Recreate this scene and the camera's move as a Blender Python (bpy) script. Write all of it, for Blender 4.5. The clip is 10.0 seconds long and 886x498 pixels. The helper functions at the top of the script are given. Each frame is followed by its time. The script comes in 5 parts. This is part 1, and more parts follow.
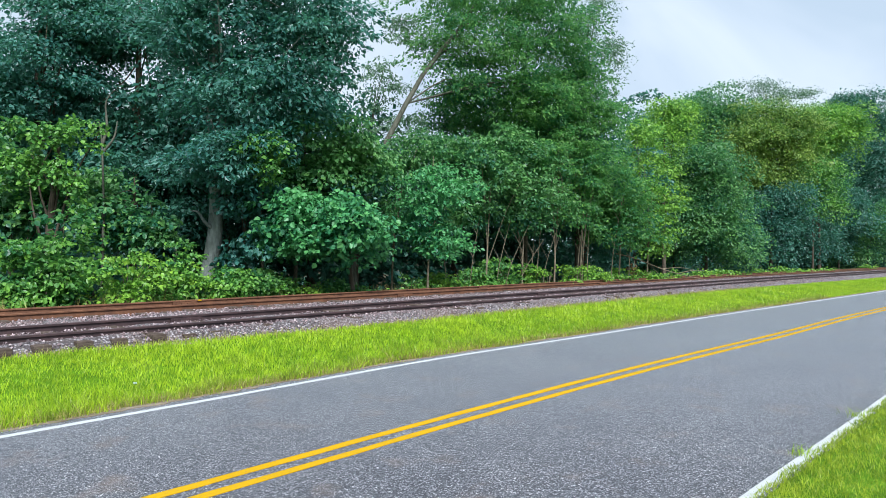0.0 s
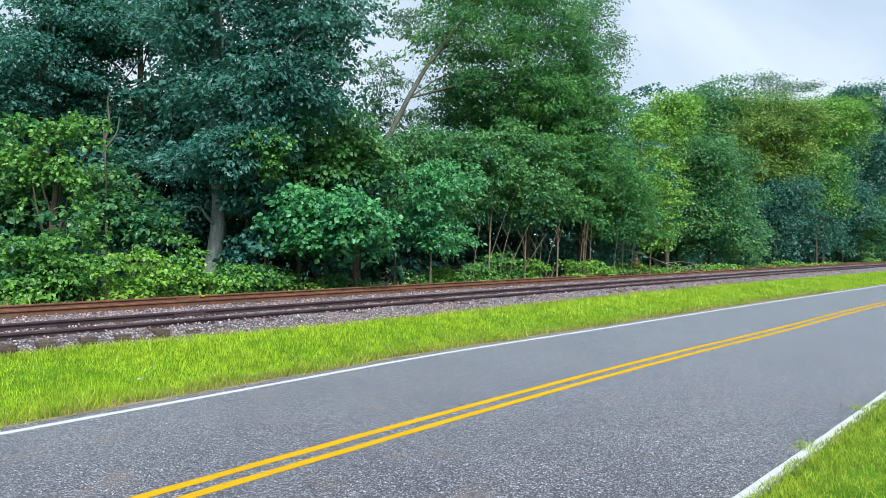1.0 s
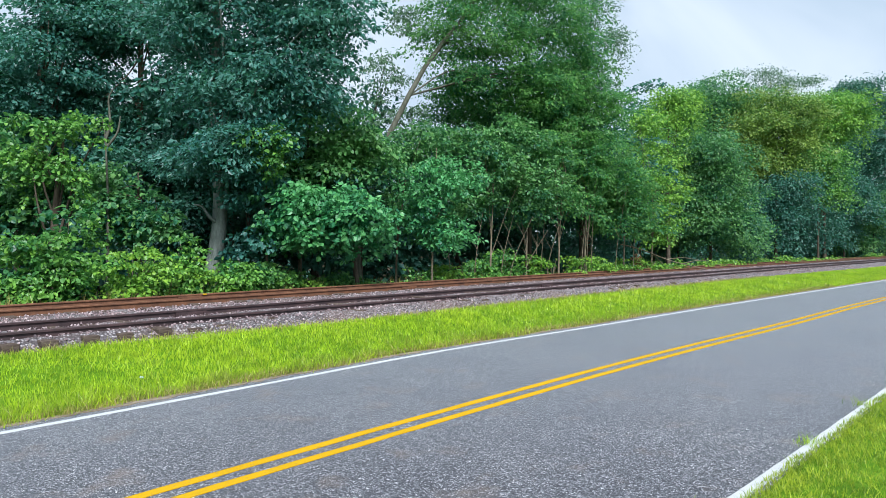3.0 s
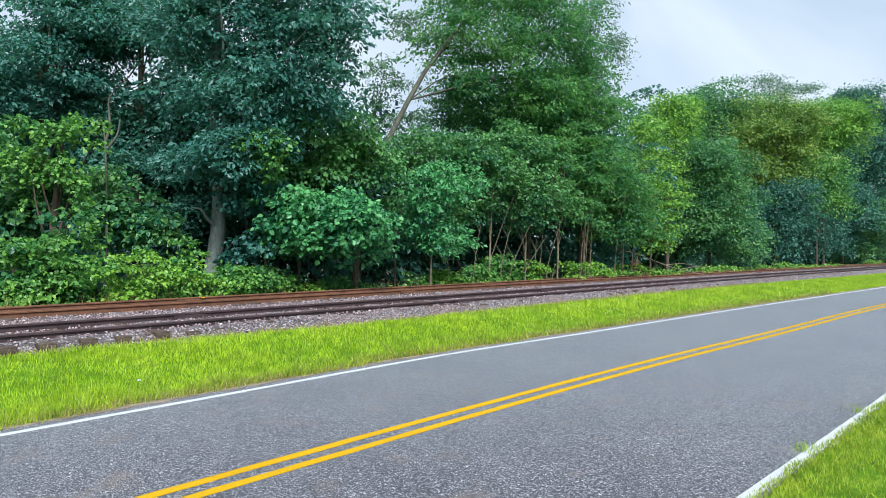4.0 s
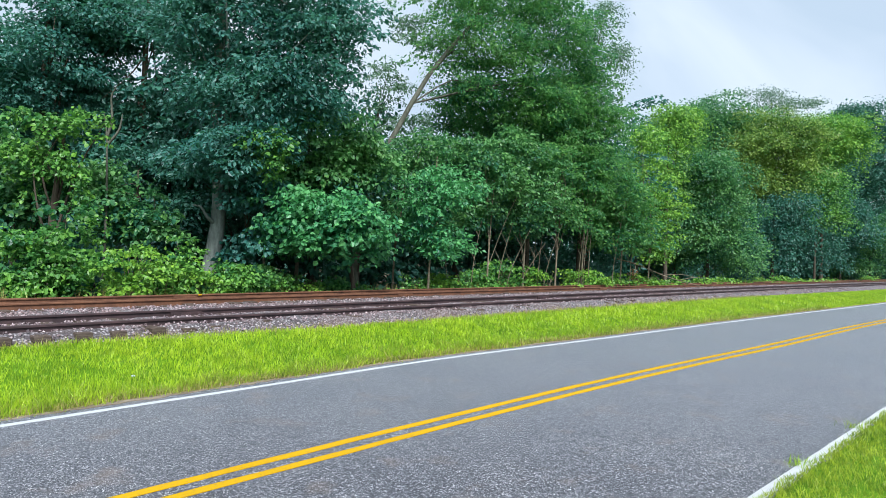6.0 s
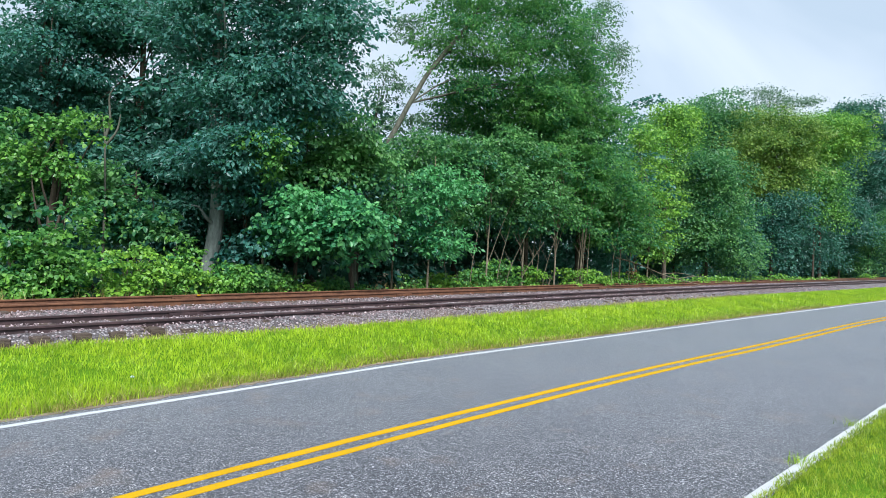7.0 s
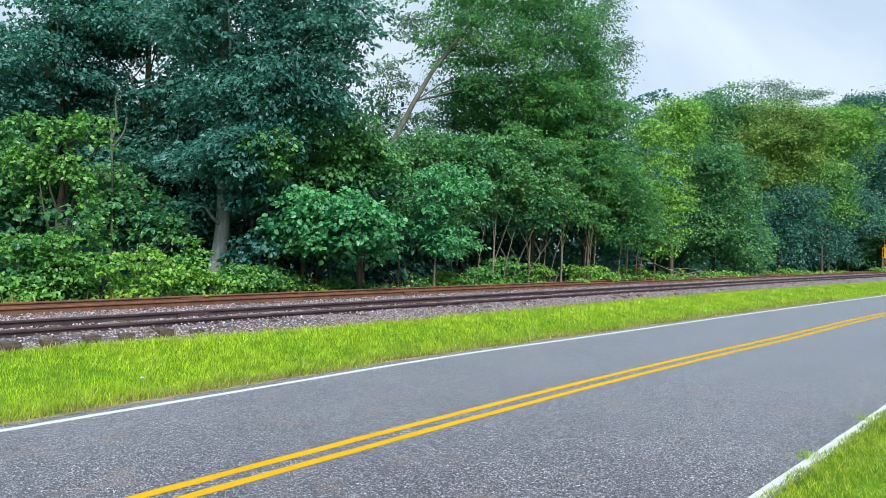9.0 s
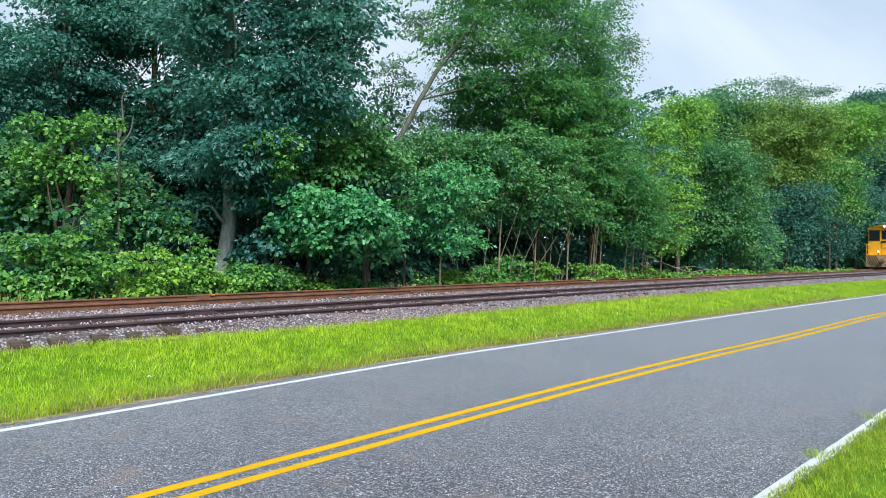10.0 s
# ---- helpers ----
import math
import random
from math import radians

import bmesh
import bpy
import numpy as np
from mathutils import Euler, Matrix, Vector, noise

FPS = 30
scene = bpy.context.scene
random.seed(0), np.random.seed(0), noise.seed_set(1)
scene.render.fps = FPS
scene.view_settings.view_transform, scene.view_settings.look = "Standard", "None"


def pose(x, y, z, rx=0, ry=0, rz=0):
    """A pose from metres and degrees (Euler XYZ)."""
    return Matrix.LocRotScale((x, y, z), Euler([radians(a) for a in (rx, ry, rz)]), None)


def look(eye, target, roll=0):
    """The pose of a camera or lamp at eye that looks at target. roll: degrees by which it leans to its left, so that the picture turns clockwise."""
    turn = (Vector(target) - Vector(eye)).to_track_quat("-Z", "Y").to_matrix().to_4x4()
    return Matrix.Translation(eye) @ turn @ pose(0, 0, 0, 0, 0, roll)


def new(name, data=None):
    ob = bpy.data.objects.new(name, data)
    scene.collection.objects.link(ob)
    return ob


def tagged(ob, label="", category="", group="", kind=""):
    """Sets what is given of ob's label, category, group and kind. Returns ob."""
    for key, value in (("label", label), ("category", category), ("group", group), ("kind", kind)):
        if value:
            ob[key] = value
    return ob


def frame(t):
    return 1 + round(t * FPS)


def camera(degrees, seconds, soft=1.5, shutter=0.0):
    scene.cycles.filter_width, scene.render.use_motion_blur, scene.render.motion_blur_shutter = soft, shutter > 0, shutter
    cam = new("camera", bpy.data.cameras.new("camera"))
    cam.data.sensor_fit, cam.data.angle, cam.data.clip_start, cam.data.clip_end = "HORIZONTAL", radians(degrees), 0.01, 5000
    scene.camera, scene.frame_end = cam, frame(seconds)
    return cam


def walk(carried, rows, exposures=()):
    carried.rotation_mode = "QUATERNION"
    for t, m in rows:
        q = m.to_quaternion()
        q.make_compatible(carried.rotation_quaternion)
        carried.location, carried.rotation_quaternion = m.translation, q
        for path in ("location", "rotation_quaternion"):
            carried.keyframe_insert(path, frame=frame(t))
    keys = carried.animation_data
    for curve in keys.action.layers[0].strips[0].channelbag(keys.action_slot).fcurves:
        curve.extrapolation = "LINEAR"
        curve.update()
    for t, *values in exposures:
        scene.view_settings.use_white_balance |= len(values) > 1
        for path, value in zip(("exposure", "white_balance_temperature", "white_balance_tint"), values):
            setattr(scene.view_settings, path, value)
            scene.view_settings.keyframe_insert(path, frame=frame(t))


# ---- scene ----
EYE = 1.717
cam = camera(68.587, 10.0, soft=0.5)
walk(cam, [
    (0.0, pose(0, 0, EYE, 90.726, 0.101, -0.257)),
    (0.5, pose(0, 0, EYE, 90.560, 0.145, -0.174)),
    (1.0, pose(0, 0, EYE, 90.290, 0.296, -0.028)),
    (1.5, pose(0, 0, EYE, 90.010, 0.333, 0.097)),
    (2.0, pose(0, 0, EYE, 89.885, 0.432, 0.148)),
    (2.5, pose(0, 0, EYE, 89.906, 0.601, 0.097)),
    (4.0, pose(0, 0, EYE, 90.436, 0.264, -0.005)),
    (4.5, pose(0, 0, EYE, 90.569, -0.355, -0.004)),
    (5.0, pose(0, 0, EYE, 90.717, -0.986, -0.032)),
    (5.5, pose(0, 0, EYE, 90.798, -1.384, -0.122)),
    (7.0, pose(0, 0, EYE, 90.759, -1.153, -0.247)),
    (7.5, pose(0, 0, EYE, 90.708, -0.945, -0.217)),
    (8.0, pose(0, 0, EYE, 90.658, -0.747, -0.119)),
    (8.5, pose(0, 0, EYE, 90.615, -0.584, 0.067)),
    (9.0, pose(0, 0, EYE, 90.578, -0.493, 0.330)),
    (9.5, pose(0, 0, EYE, 90.523, -0.419, 0.600)),
    (10.0, pose(0, 0, EYE, 90.453, -0.371, 0.825)),
])

# ---- sky and sun: bright, thinly overcast summer day ----
SUN_UP, SUN_ROUND = radians(50), radians(162)      # height, and turn clockwise from +y
world = bpy.data.worlds.new("world")
scene.world = world
world.use_nodes = True
wn, wl = world.node_tree.nodes, world.node_tree.links
sky = wn.new("ShaderNodeTexSky")
sky.sky_type, sky.sun_disc = "NISHITA", False
sky.sun_elevation, sky.sun_rotation = SUN_UP, SUN_ROUND
sky_level = wn.new("ShaderNodeVectorMath")
sky_level.operation = "SCALE"
sky_level.inputs["Scale"].default_value = 0.10
wl.new(sky.outputs["Color"], sky_level.inputs[0])
cloud = wn.new("ShaderNodeTexNoise")
cloud.inputs["Scale"].default_value, cloud.inputs["Detail"].default_value = 2.6, 5.0
cloud.inputs["Distortion"].default_value = 0.5
cloud_col = wn.new("ShaderNodeValToRGB")
cloud_col.color_ramp.elements[0].position, cloud_col.color_ramp.elements[0].color = 0.40, (0.64, 0.735, 0.80, 1)
cloud_col.color_ramp.elements[1].position, cloud_col.color_ramp.elements[1].color = 0.60, (0.86, 0.92, 0.95, 1)
wl.new(cloud.outputs["Fac"], cloud_col.inputs["Fac"])
sky_mix = wn.new("ShaderNodeMix")
sky_mix.data_type = "RGBA"
sky_mix.inputs["Factor"].default_value = 0.92
wl.new(sky_level.outputs[0], sky_mix.inputs["A"])
wl.new(cloud_col.outputs["Color"], sky_mix.inputs["B"])
wl.new(sky_mix.outputs["Result"], wn["Background"].inputs["Color"])
wn["Background"].inputs["Strength"].default_value = 0.79

sun = new("sun", bpy.data.lights.new("sun", "SUN"))
sun.data.energy, sun.data.angle, sun.data.color = 4.7, radians(14), (1.0, 0.97, 0.91)
sun_dir = Vector((math.sin(SUN_ROUND) * math.cos(SUN_UP), math.cos(SUN_ROUND) * math.cos(SUN_UP), math.sin(SUN_UP)))
sun.matrix_world = look(sun_dir * 60, (0, 0, 0))
scene.view_settings.exposure = 0.42
scene.view_settings.use_white_balance = True
scene.view_settings.white_balance_temperature = 5780

rng = np.random.default_rng(7)


# ---- materials ----
def nodes_of(name):
    m = bpy.data.materials.new(name)
    m.use_nodes = True
    nt = m.node_tree
    return m, nt, nt.nodes["Principled BSDF"]


def add(nt, kind, **values):
    n = nt.nodes.new(kind)
    for key, v in values.items():
        n.inputs[key.replace("_", " ")].default_value = v
    return n


def ramp(nt, fac, stops):
    r = nt.nodes.new("ShaderNodeValToRGB")
    els = r.color_ramp.elements
    while len(els) < len(stops):
        els.new(0.5)
    for e, (p, c) in zip(els, stops):
        e.position, e.color = p, (*c, 1)
    nt.links.new(fac, r.inputs["Fac"])
    return r.outputs["Color"]


def blend(nt, fac, a, b, mode="MIX"):
    m = nt.nodes.new("ShaderNodeMix")
    m.data_type, m.blend_type = "RGBA", mode
    for socket, v in (("Factor", fac), ("A", a), ("B", b)):
        if isinstance(v, (int, float)):
            m.inputs[socket].default_value = v
        elif isinstance(v, tuple):
            m.inputs[socket].default_value = (*v, 1)
        else:
            nt.links.new(v, m.inputs[socket])
    return m.outputs["Result"]


def coords(nt):
    return nt.nodes.new("ShaderNodeTexCoord").outputs["Object"]


def noise_at(nt, vec, scale, detail=3.0, rough=0.55):
    n = add(nt, "ShaderNodeTexNoise", Scale=scale, Detail=detail, Roughness=rough)
    nt.links.new(vec, n.inputs["Vector"])
    return n.outputs["Fac"]


def relief(nt, bsdf, height, strength, distance):
    b = add(nt, "ShaderNodeBump", Strength=strength, Distance=distance)
    nt.links.new(height, b.inputs["Height"])
    nt.links.new(b.outputs["Normal"], bsdf.inputs["Normal"])


def leaf_material(name, dark, mid, light, see_through=0.32, patch=0.5):
    m, nt, p = nodes_of(name)
    island = nt.nodes.new("ShaderNodeNewGeometry").outputs["Random Per Island"]
    c = ramp(nt, island, [(0.0, dark), (0.55, mid), (1.0, light)])
    big = noise_at(nt, coords(nt), patch, 2.0)
    c = blend(nt, ramp(nt, big, [(0.38, (0, 0, 0)), (0.64, (0.75, 0.75, 0.75))]), c, light)
    small = noise_at(nt, coords(nt), patch * 5.5, 3.0)
    c = blend(nt, 0.85, c, ramp(nt, small, [(0.34, (0.6, 0.62, 0.6)), (0.62, (1.15, 1.1, 1.05))]), "MULTIPLY")
    nt.links.new(c, p.inputs["Base Color"])
    p.inputs["Roughness"].default_value = 0.45
    p.inputs["Specular IOR Level"].default_value = 0.5
    t = nt.nodes.new("ShaderNodeBsdfTranslucent")
    nt.links.new(blend(nt, 0.5, c, (0.08, 0.29, 0.09)), t.inputs["Color"])
    s = nt.nodes.new("ShaderNodeMixShader")
    s.inputs[0].default_value = see_through
    nt.links.new(p.outputs[0], s.inputs[1])
    nt.links.new(t.outputs[0], s.inputs[2])
    nt.links.new(s.outputs[0], nt.nodes["Material Output"].inputs["Surface"])
    return m


def rough_material(name, stops, scale, rough=0.85, bump=0.5, depth=0.01, fine=6.0, stretch=None, metal=0.0):
    m, nt, p = nodes_of(name)
    v = coords(nt)
    if stretch:
        mp = nt.nodes.new("ShaderNodeMapping")
        mp.inputs["Scale"].default_value = stretch
        nt.links.new(v, mp.inputs["Vector"])
        v = mp.outputs["Vector"]
    a, b = noise_at(nt, v, scale, 5.0, 0.65), noise_at(nt, v, scale * fine, 4.0, 0.7)
    c = ramp(nt, a, stops)
    c = blend(nt, 0.55, c, ramp(nt, b, [(0.3, (0.35, 0.35, 0.35)), (0.7, (1.0, 1.0, 1.0))]), "MULTIPLY")
    rnd = nt.nodes.new("ShaderNodeObjectInfo").outputs["Random"]
    c = blend(nt, 0.5, c, ramp(nt, rnd, [(0.0, (0.6, 0.58, 0.56)), (1.0, (1.0, 1.0, 1.0))]), "MULTIPLY")
    nt.links.new(c, p.inputs["Base Color"])
    p.inputs["Roughness"].default_value, p.inputs["Metallic"].default_value = rough, metal
    p.inputs["Specular IOR Level"].default_value = 0.1 if rough >= 0.9 else 0.4
    relief(nt, p, b, bump, depth)
    return m


def asphalt_material():
    m, nt, p = nodes_of("asphalt")
    v = coords(nt)
    vor = add(nt, "ShaderNodeTexVoronoi", Scale=128.0)
    nt.links.new(v, vor.inputs["Vector"])
    chips = nt.nodes.new("ShaderNodeSeparateColor")
    nt.links.new(vor.outputs["Color"], chips.inputs["Color"])
    c = ramp(nt, chips.outputs["Red"], [(0.0, (0.005, 0.005, 0.008)), (0.38, (0.016, 0.016, 0.022)), (0.72, (0.085, 0.085, 0.100)), (1.0, (0.50, 0.50, 0.51))])
    coarse = add(nt, "ShaderNodeTexVoronoi", Scale=70.0)
    nt.links.new(v, coarse.inputs["Vector"])
    lumps = nt.nodes.new("ShaderNodeSeparateColor")
    nt.links.new(coarse.outputs["Color"], lumps.inputs["Color"])
    c = blend(nt, 0.8, c, ramp(nt, lumps.outputs["Green"], [(0.0, (0.28, 0.28, 0.30)), (0.55, (0.9, 0.9, 0.9)), (1.0, (1.85, 1.84, 1.82))]), "MULTIPLY")
    wear = noise_at(nt, v, 0.55, 4.0)
    c = blend(nt, 0.8, c, ramp(nt, wear, [(0.3, (0.72, 0.72, 0.76)), (0.7, (1.05, 1.04, 1.02))]), "MULTIPLY")
    spots = noise_at(nt, v, 1.7, 5.0, 0.6)
    c = blend(nt, ramp(nt, spots, [(0.56, (0, 0, 0)), (0.72, (0.5, 0.5, 0.5))]), c, (0.15, 0.105, 0.075))
    nt.links.new(c, p.inputs["Base Color"])
    p.inputs["Roughness"].default_value = 0.75
    p.inputs["Specular IOR Level"].default_value = 0.4
    p.inputs["Sheen Weight"].default_value, p.inputs["Sheen Roughness"].default_value = 0.85, 0.27
    p.inputs["Sheen Tint"].default_value = (0.9, 0.93, 1.0, 1)
    relief(nt, p, vor.outputs["Distance"], 0.35, 0.004)
    return m


def paint_material(name, colour, worn, rough=0.85):
    m, nt, p = nodes_of(name)
    v = coords(nt)
    grain = noise_at(nt, v, 60.0, 3.0, 0.7)
    big = noise_at(nt, v, 2.2, 4.0)
    c = blend(nt, ramp(nt, big, [(0.35, (0, 0, 0)), (0.75, (0.6, 0.6, 0.6))]), colour, tuple(0.78 * x for x in colour))
    c = blend(nt, ramp(nt, grain, [(0.62, (0, 0, 0)), (0.72, (worn, worn, worn))]), c, (0.12, 0.12, 0.13))
    nt.links.new(c, p.inputs["Base Color"])
    p.inputs["Roughness"].default_value, p.inputs["Specular IOR Level"].default_value = rough, 0.1
    relief(nt, p, grain, 0.4, 0.004)
    return m


def ballast_material():
    m, nt, p = nodes_of("ballast_bed")
    v = coords(nt)
    vor = add(nt, "ShaderNodeTexVoronoi", Scale=26.0)
    nt.links.new(v, vor.inputs["Vector"])
    pick = nt.nodes.new("ShaderNodeSeparateColor")
    nt.links.new(vor.outputs["Color"], pick.inputs["Color"])
    c = ramp(nt, pick.outputs["Red"], [(0.0, (0.10, 0.085, 0.09)), (0.5, (0.28, 0.25, 0.26)), (1.0, (0.50, 0.46, 0.46))])
    # crevice shade between stones, put into the colour by cell distance
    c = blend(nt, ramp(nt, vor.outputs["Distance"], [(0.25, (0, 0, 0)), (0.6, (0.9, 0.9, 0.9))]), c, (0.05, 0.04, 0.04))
    rust = noise_at(nt, v, 0.8, 4.0)
    c = blend(nt, ramp(nt, rust, [(0.45, (0, 0, 0)), (0.7, (0.3, 0.3, 0.3))]), c, (0.20, 0.115, 0.085))
    nt.links.new(c, p.inputs["Base Color"])
    p.inputs["Roughness"].default_value = 0.92
    b = add(nt, "ShaderNodeBump", Strength=1.0, Distance=0.03)
    b.invert = True
    nt.links.new(vor.outputs["Distance"], b.inputs["Height"])
    nt.links.new(b.outputs["Normal"], p.inputs["Normal"])
    return m


M_ASPHALT = asphalt_material()
M_WHITE = paint_material("white_road_paint", (0.47, 0.48, 0.49), 1.0)
M_YELLOW = paint_material("yellow_road_paint", (0.49, 0.285, 0.002), 1.0)
M_SOIL = rough_material("grassy_soil", [(0.3, (0.06, 0.14, 0.006)), (0.55, (0.11, 0.23, 0.008)), (0.8, (0.17, 0.21, 0.03))], 1.6, 0.95, 0.8, 0.03)
M_FOREST = rough_material("leaf_litter", [(0.3, (0.03, 0.022, 0.012)), (0.6, (0.07, 0.055, 0.03)), (0.8, (0.05, 0.08, 0.02))], 1.2, 0.95, 0.8, 0.05)
M_SHOULDER = rough_material("sandy_shoulder", [(0.3, (0.20, 0.16, 0.11)), (0.7, (0.38, 0.32, 0.24))], 3.0, 0.95, 0.8, 0.02)
M_BALLAST = ballast_material()
M_BARK = rough_material("grey_bark", [(0.3, (0.17, 0.20, 0.18)), (0.7, (0.38, 0.43, 0.39))], 3.0, 0.9, 0.9, 0.02, 5.0, (3.0, 3.0, 0.7))
M_BARK_DARK = rough_material("brown_bark", [(0.3, (0.06, 0.048, 0.035)), (0.7, (0.17, 0.14, 0.105))], 3.0, 0.9, 0.9, 0.02, 5.0, (3.0, 3.0, 0.7))
M_BARK_MID = rough_material("mid_grey_bark", [(0.3, (0.085, 0.088, 0.065)), (0.7, (0.21, 0.21, 0.165))], 3.0, 0.9, 0.9, 0.02, 5.0, (3.0, 3.0, 0.7))
M_TWIG = rough_material("pale_stem", [(0.3, (0.16, 0.13, 0.085)), (0.7, (0.36, 0.31, 0.22))], 6.0, 0.9, 0.4, 0.01)
M_RUST = rough_material("rusty_rail", [(0.3, (0.10, 0.042, 0.022)), (0.7, (0.24, 0.105, 0.05))], 3.0, 0.75, 0.5, 0.004)
M_RUST_DARK = rough_material("dark_rusty_rail", [(0.3, (0.035, 0.022, 0.024)), (0.7, (0.10, 0.058, 0.058))], 3.0, 0.6, 0.5, 0.004)
M_TIE = rough_material("weathered_tie", [(0.3, (0.05, 0.036, 0.03)), (0.7, (0.19, 0.145, 0.115))], 5.0, 0.95, 0.8, 0.01, 5.0, (1.0, 6.0, 6.0))


def stone_material():
    m, nt, p = nodes_of("ballast_stone")
    island = nt.nodes.new("ShaderNodeNewGeometry").outputs["Random Per Island"]
    c = ramp(nt, island, [(0.0, (0.08, 0.062, 0.066)), (0.4, (0.19, 0.14, 0.145)), (0.8, (0.33, 0.25, 0.255)), (1.0, (0.54, 0.45, 0.445))])
    rust = noise_at(nt, coords(nt), 0.8, 4.0)
    c = blend(nt, ramp(nt, rust, [(0.45, (0, 0, 0)), (0.7, (0.35, 0.35, 0.35))]), c, (0.20, 0.115, 0.085))
    nt.links.new(c, p.inputs["Base Color"])
    p.inputs["Roughness"].default_value = 0.9
    return m


M_STONE = stone_material()
M_GRASS = leaf_material("grass_blade", (0.24, 0.38, 0.008), (0.34, 0.545, 0.008), (0.49, 0.65, 0.016), 0.35, 0.7)
M_LAWN = leaf_material("lawn_blade", (0.15, 0.23, 0.010), (0.28, 0.40, 0.012), (0.44, 0.52, 0.03), 0.35, 1.6)
M_RANK = leaf_material("rank_blade", (0.10, 0.16, 0.012), (0.19, 0.29, 0.014), (0.34, 0.40, 0.04), 0.3, 0.9)
M_WEED = leaf_material("dry_stalk", (0.25, 0.22, 0.05), (0.36, 0.33, 0.08), (0.46, 0.40, 0.14), 0.3)
M_MAPLE = leaf_material("maple_leaf", (0.016, 0.092, 0.086), (0.031, 0.150, 0.136), (0.092, 0.265, 0.212), 0.40)
M_ASH = leaf_material("ash_leaf", (0.026, 0.125, 0.072), (0.065, 0.250, 0.100), (0.215, 0.45, 0.09), 0.62)
M_SAPLING = leaf_material("sapling_leaf", (0.026, 0.155, 0.084), (0.058, 0.285, 0.120), (0.170, 0.49, 0.15), 0.42)
M_VINE = leaf_material("vine_leaf", (0.022, 0.115, 0.045), (0.055, 0.215, 0.058), (0.20, 0.43, 0.05), 0.35)
M_LIME = leaf_material("lime_leaf", (0.06, 0.20, 0.036), (0.13, 0.34, 0.046), (0.30, 0.53, 0.05), 0.4)
M_OLIVE = leaf_material("olive_leaf", (0.06, 0.145, 0.03), (0.125, 0.25, 0.042), (0.27, 0.39, 0.05), 0.4)
# leaves inside the wood: shade is put into this darker, bluer colour
M_DARK = leaf_material("shade_toned_leaf", (0.014, 0.078, 0.074), (0.026, 0.125, 0.105), (0.062, 0.20, 0.14), 0.34)
M_FEATHER = leaf_material("feathery_leaf", (0.07, 0.15, 0.085), (0.11, 0.21, 0.12), (0.17, 0.29, 0.16), 0.35)
M_MID = leaf_material("mid_green_leaf", (0.019, 0.105, 0.072), (0.044, 0.19, 0.090), (0.170, 0.38, 0.090), 0.44)
M_DEAD = leaf_material("dead_leaf", (0.12, 0.05, 0.02), (0.2, 0.09, 0.035), (0.28, 0.14, 0.05), 0.2)


# ---- mesh builders ----
def mesh_of(name, verts, faces, material, smooth=False):
    """A mesh from arrays: faces all of one size, or a list of index lists."""
    me = bpy.data.meshes.new(name)
    verts = np.asarray(verts, np.float32)
    if isinstance(faces, np.ndarray):
        k = faces.shape[1]
        me.vertices.add(len(verts))
        me.vertices.foreach_set("co", verts.ravel())
        me.loops.add(faces.size)
        me.loops.foreach_set("vertex_index", faces.astype(np.int32).ravel())
        me.polygons.add(len(faces))
        me.polygons.foreach_set("loop_start", np.arange(0, faces.size, k, dtype=np.int32))
        me.polygons.foreach_set("loop_total", np.full(len(faces), k, np.int32))
        me.update(calc_edges=True)
    else:
        me.from_pydata([tuple(v) for v in verts], [], faces)
        me.update()
    me.polygons.foreach_set("use_smooth", np.full(len(me.polygons), smooth))
    me.materials.append(material)
    return me


def attach(name, me, parent, label=""):
    ob = new(name, me)
    ob.parent = parent
    return tagged(ob, label)


def part(name, bm, material, parent, label="", bevel=0.0):
    me = bpy.data.meshes.new(name)
    if bevel:
        bmesh.ops.bevel(bm, geom=bm.edges[:], offset=bevel, segments=2, affect="EDGES", clamp_overlap=True)
    bm.to_mesh(me)
    bm.free()
    me.polygons.foreach_set("use_smooth", np.zeros(len(me.polygons), bool))
    me.materials.append(material)
    return attach(name, me, parent, label)


def thing(name, m, label, category, group="", kind=""):
    ob = new(name)
    ob.matrix_basis = m
    ob.empty_display_size = 0.2
    return tagged(ob, label, category, group, kind)


def tube(points, radii, sides=8):
    """Verts and quads of a round tapered tube through points."""
    pts = np.asarray(points, float)
    rad = np.asarray(radii, float)
    tan = np.gradient(pts, axis=0)
    tan /= np.linalg.norm(tan, axis=1, keepdims=True) + 1e-9
    ref = np.array([0.31, 0.95, 0.05])
    a = np.cross(tan, ref)
    a /= np.linalg.norm(a, axis=1, keepdims=True) + 1e-9
    b = np.cross(tan, a)
    ang = np.linspace(0, 2 * np.pi, sides, endpoint=False)
    v = pts[:, None] + rad[:, None, None] * (np.cos(ang)[None, :, None] * a[:, None] + np.sin(ang)[None, :, None] * b[:, None])
    n = len(pts)
    i, j = np.meshgrid(np.arange(n - 1), np.arange(sides), indexing="ij")
    k = (j + 1) % sides
    f = np.stack([i * sides + j, i * sides + k, (i + 1) * sides + k, (i + 1) * sides + j], -1).reshape(-1, 4)
    return v.reshape(-1, 3), f


def smooth_path(points, n):
    """n points along a Catmull-Rom line."""
    p = np.asarray(points, float)
    p = np.vstack([2 * p[0] - p[1], p, 2 * p[-1] - p[-2]])
    out = []
    for t in np.linspace(0, len(p) - 3 - 1e-6, n):
        i = int(t)
        s = t - i
        a, b, c, d = p[i:i + 4]
        out.append(0.5 * (2 * b + (c - a) * s + (2 * a - 5 * b + 4 * c - d) * s * s + (3 * b - a - 3 * c + d) * s ** 3))
    return np.array(out)


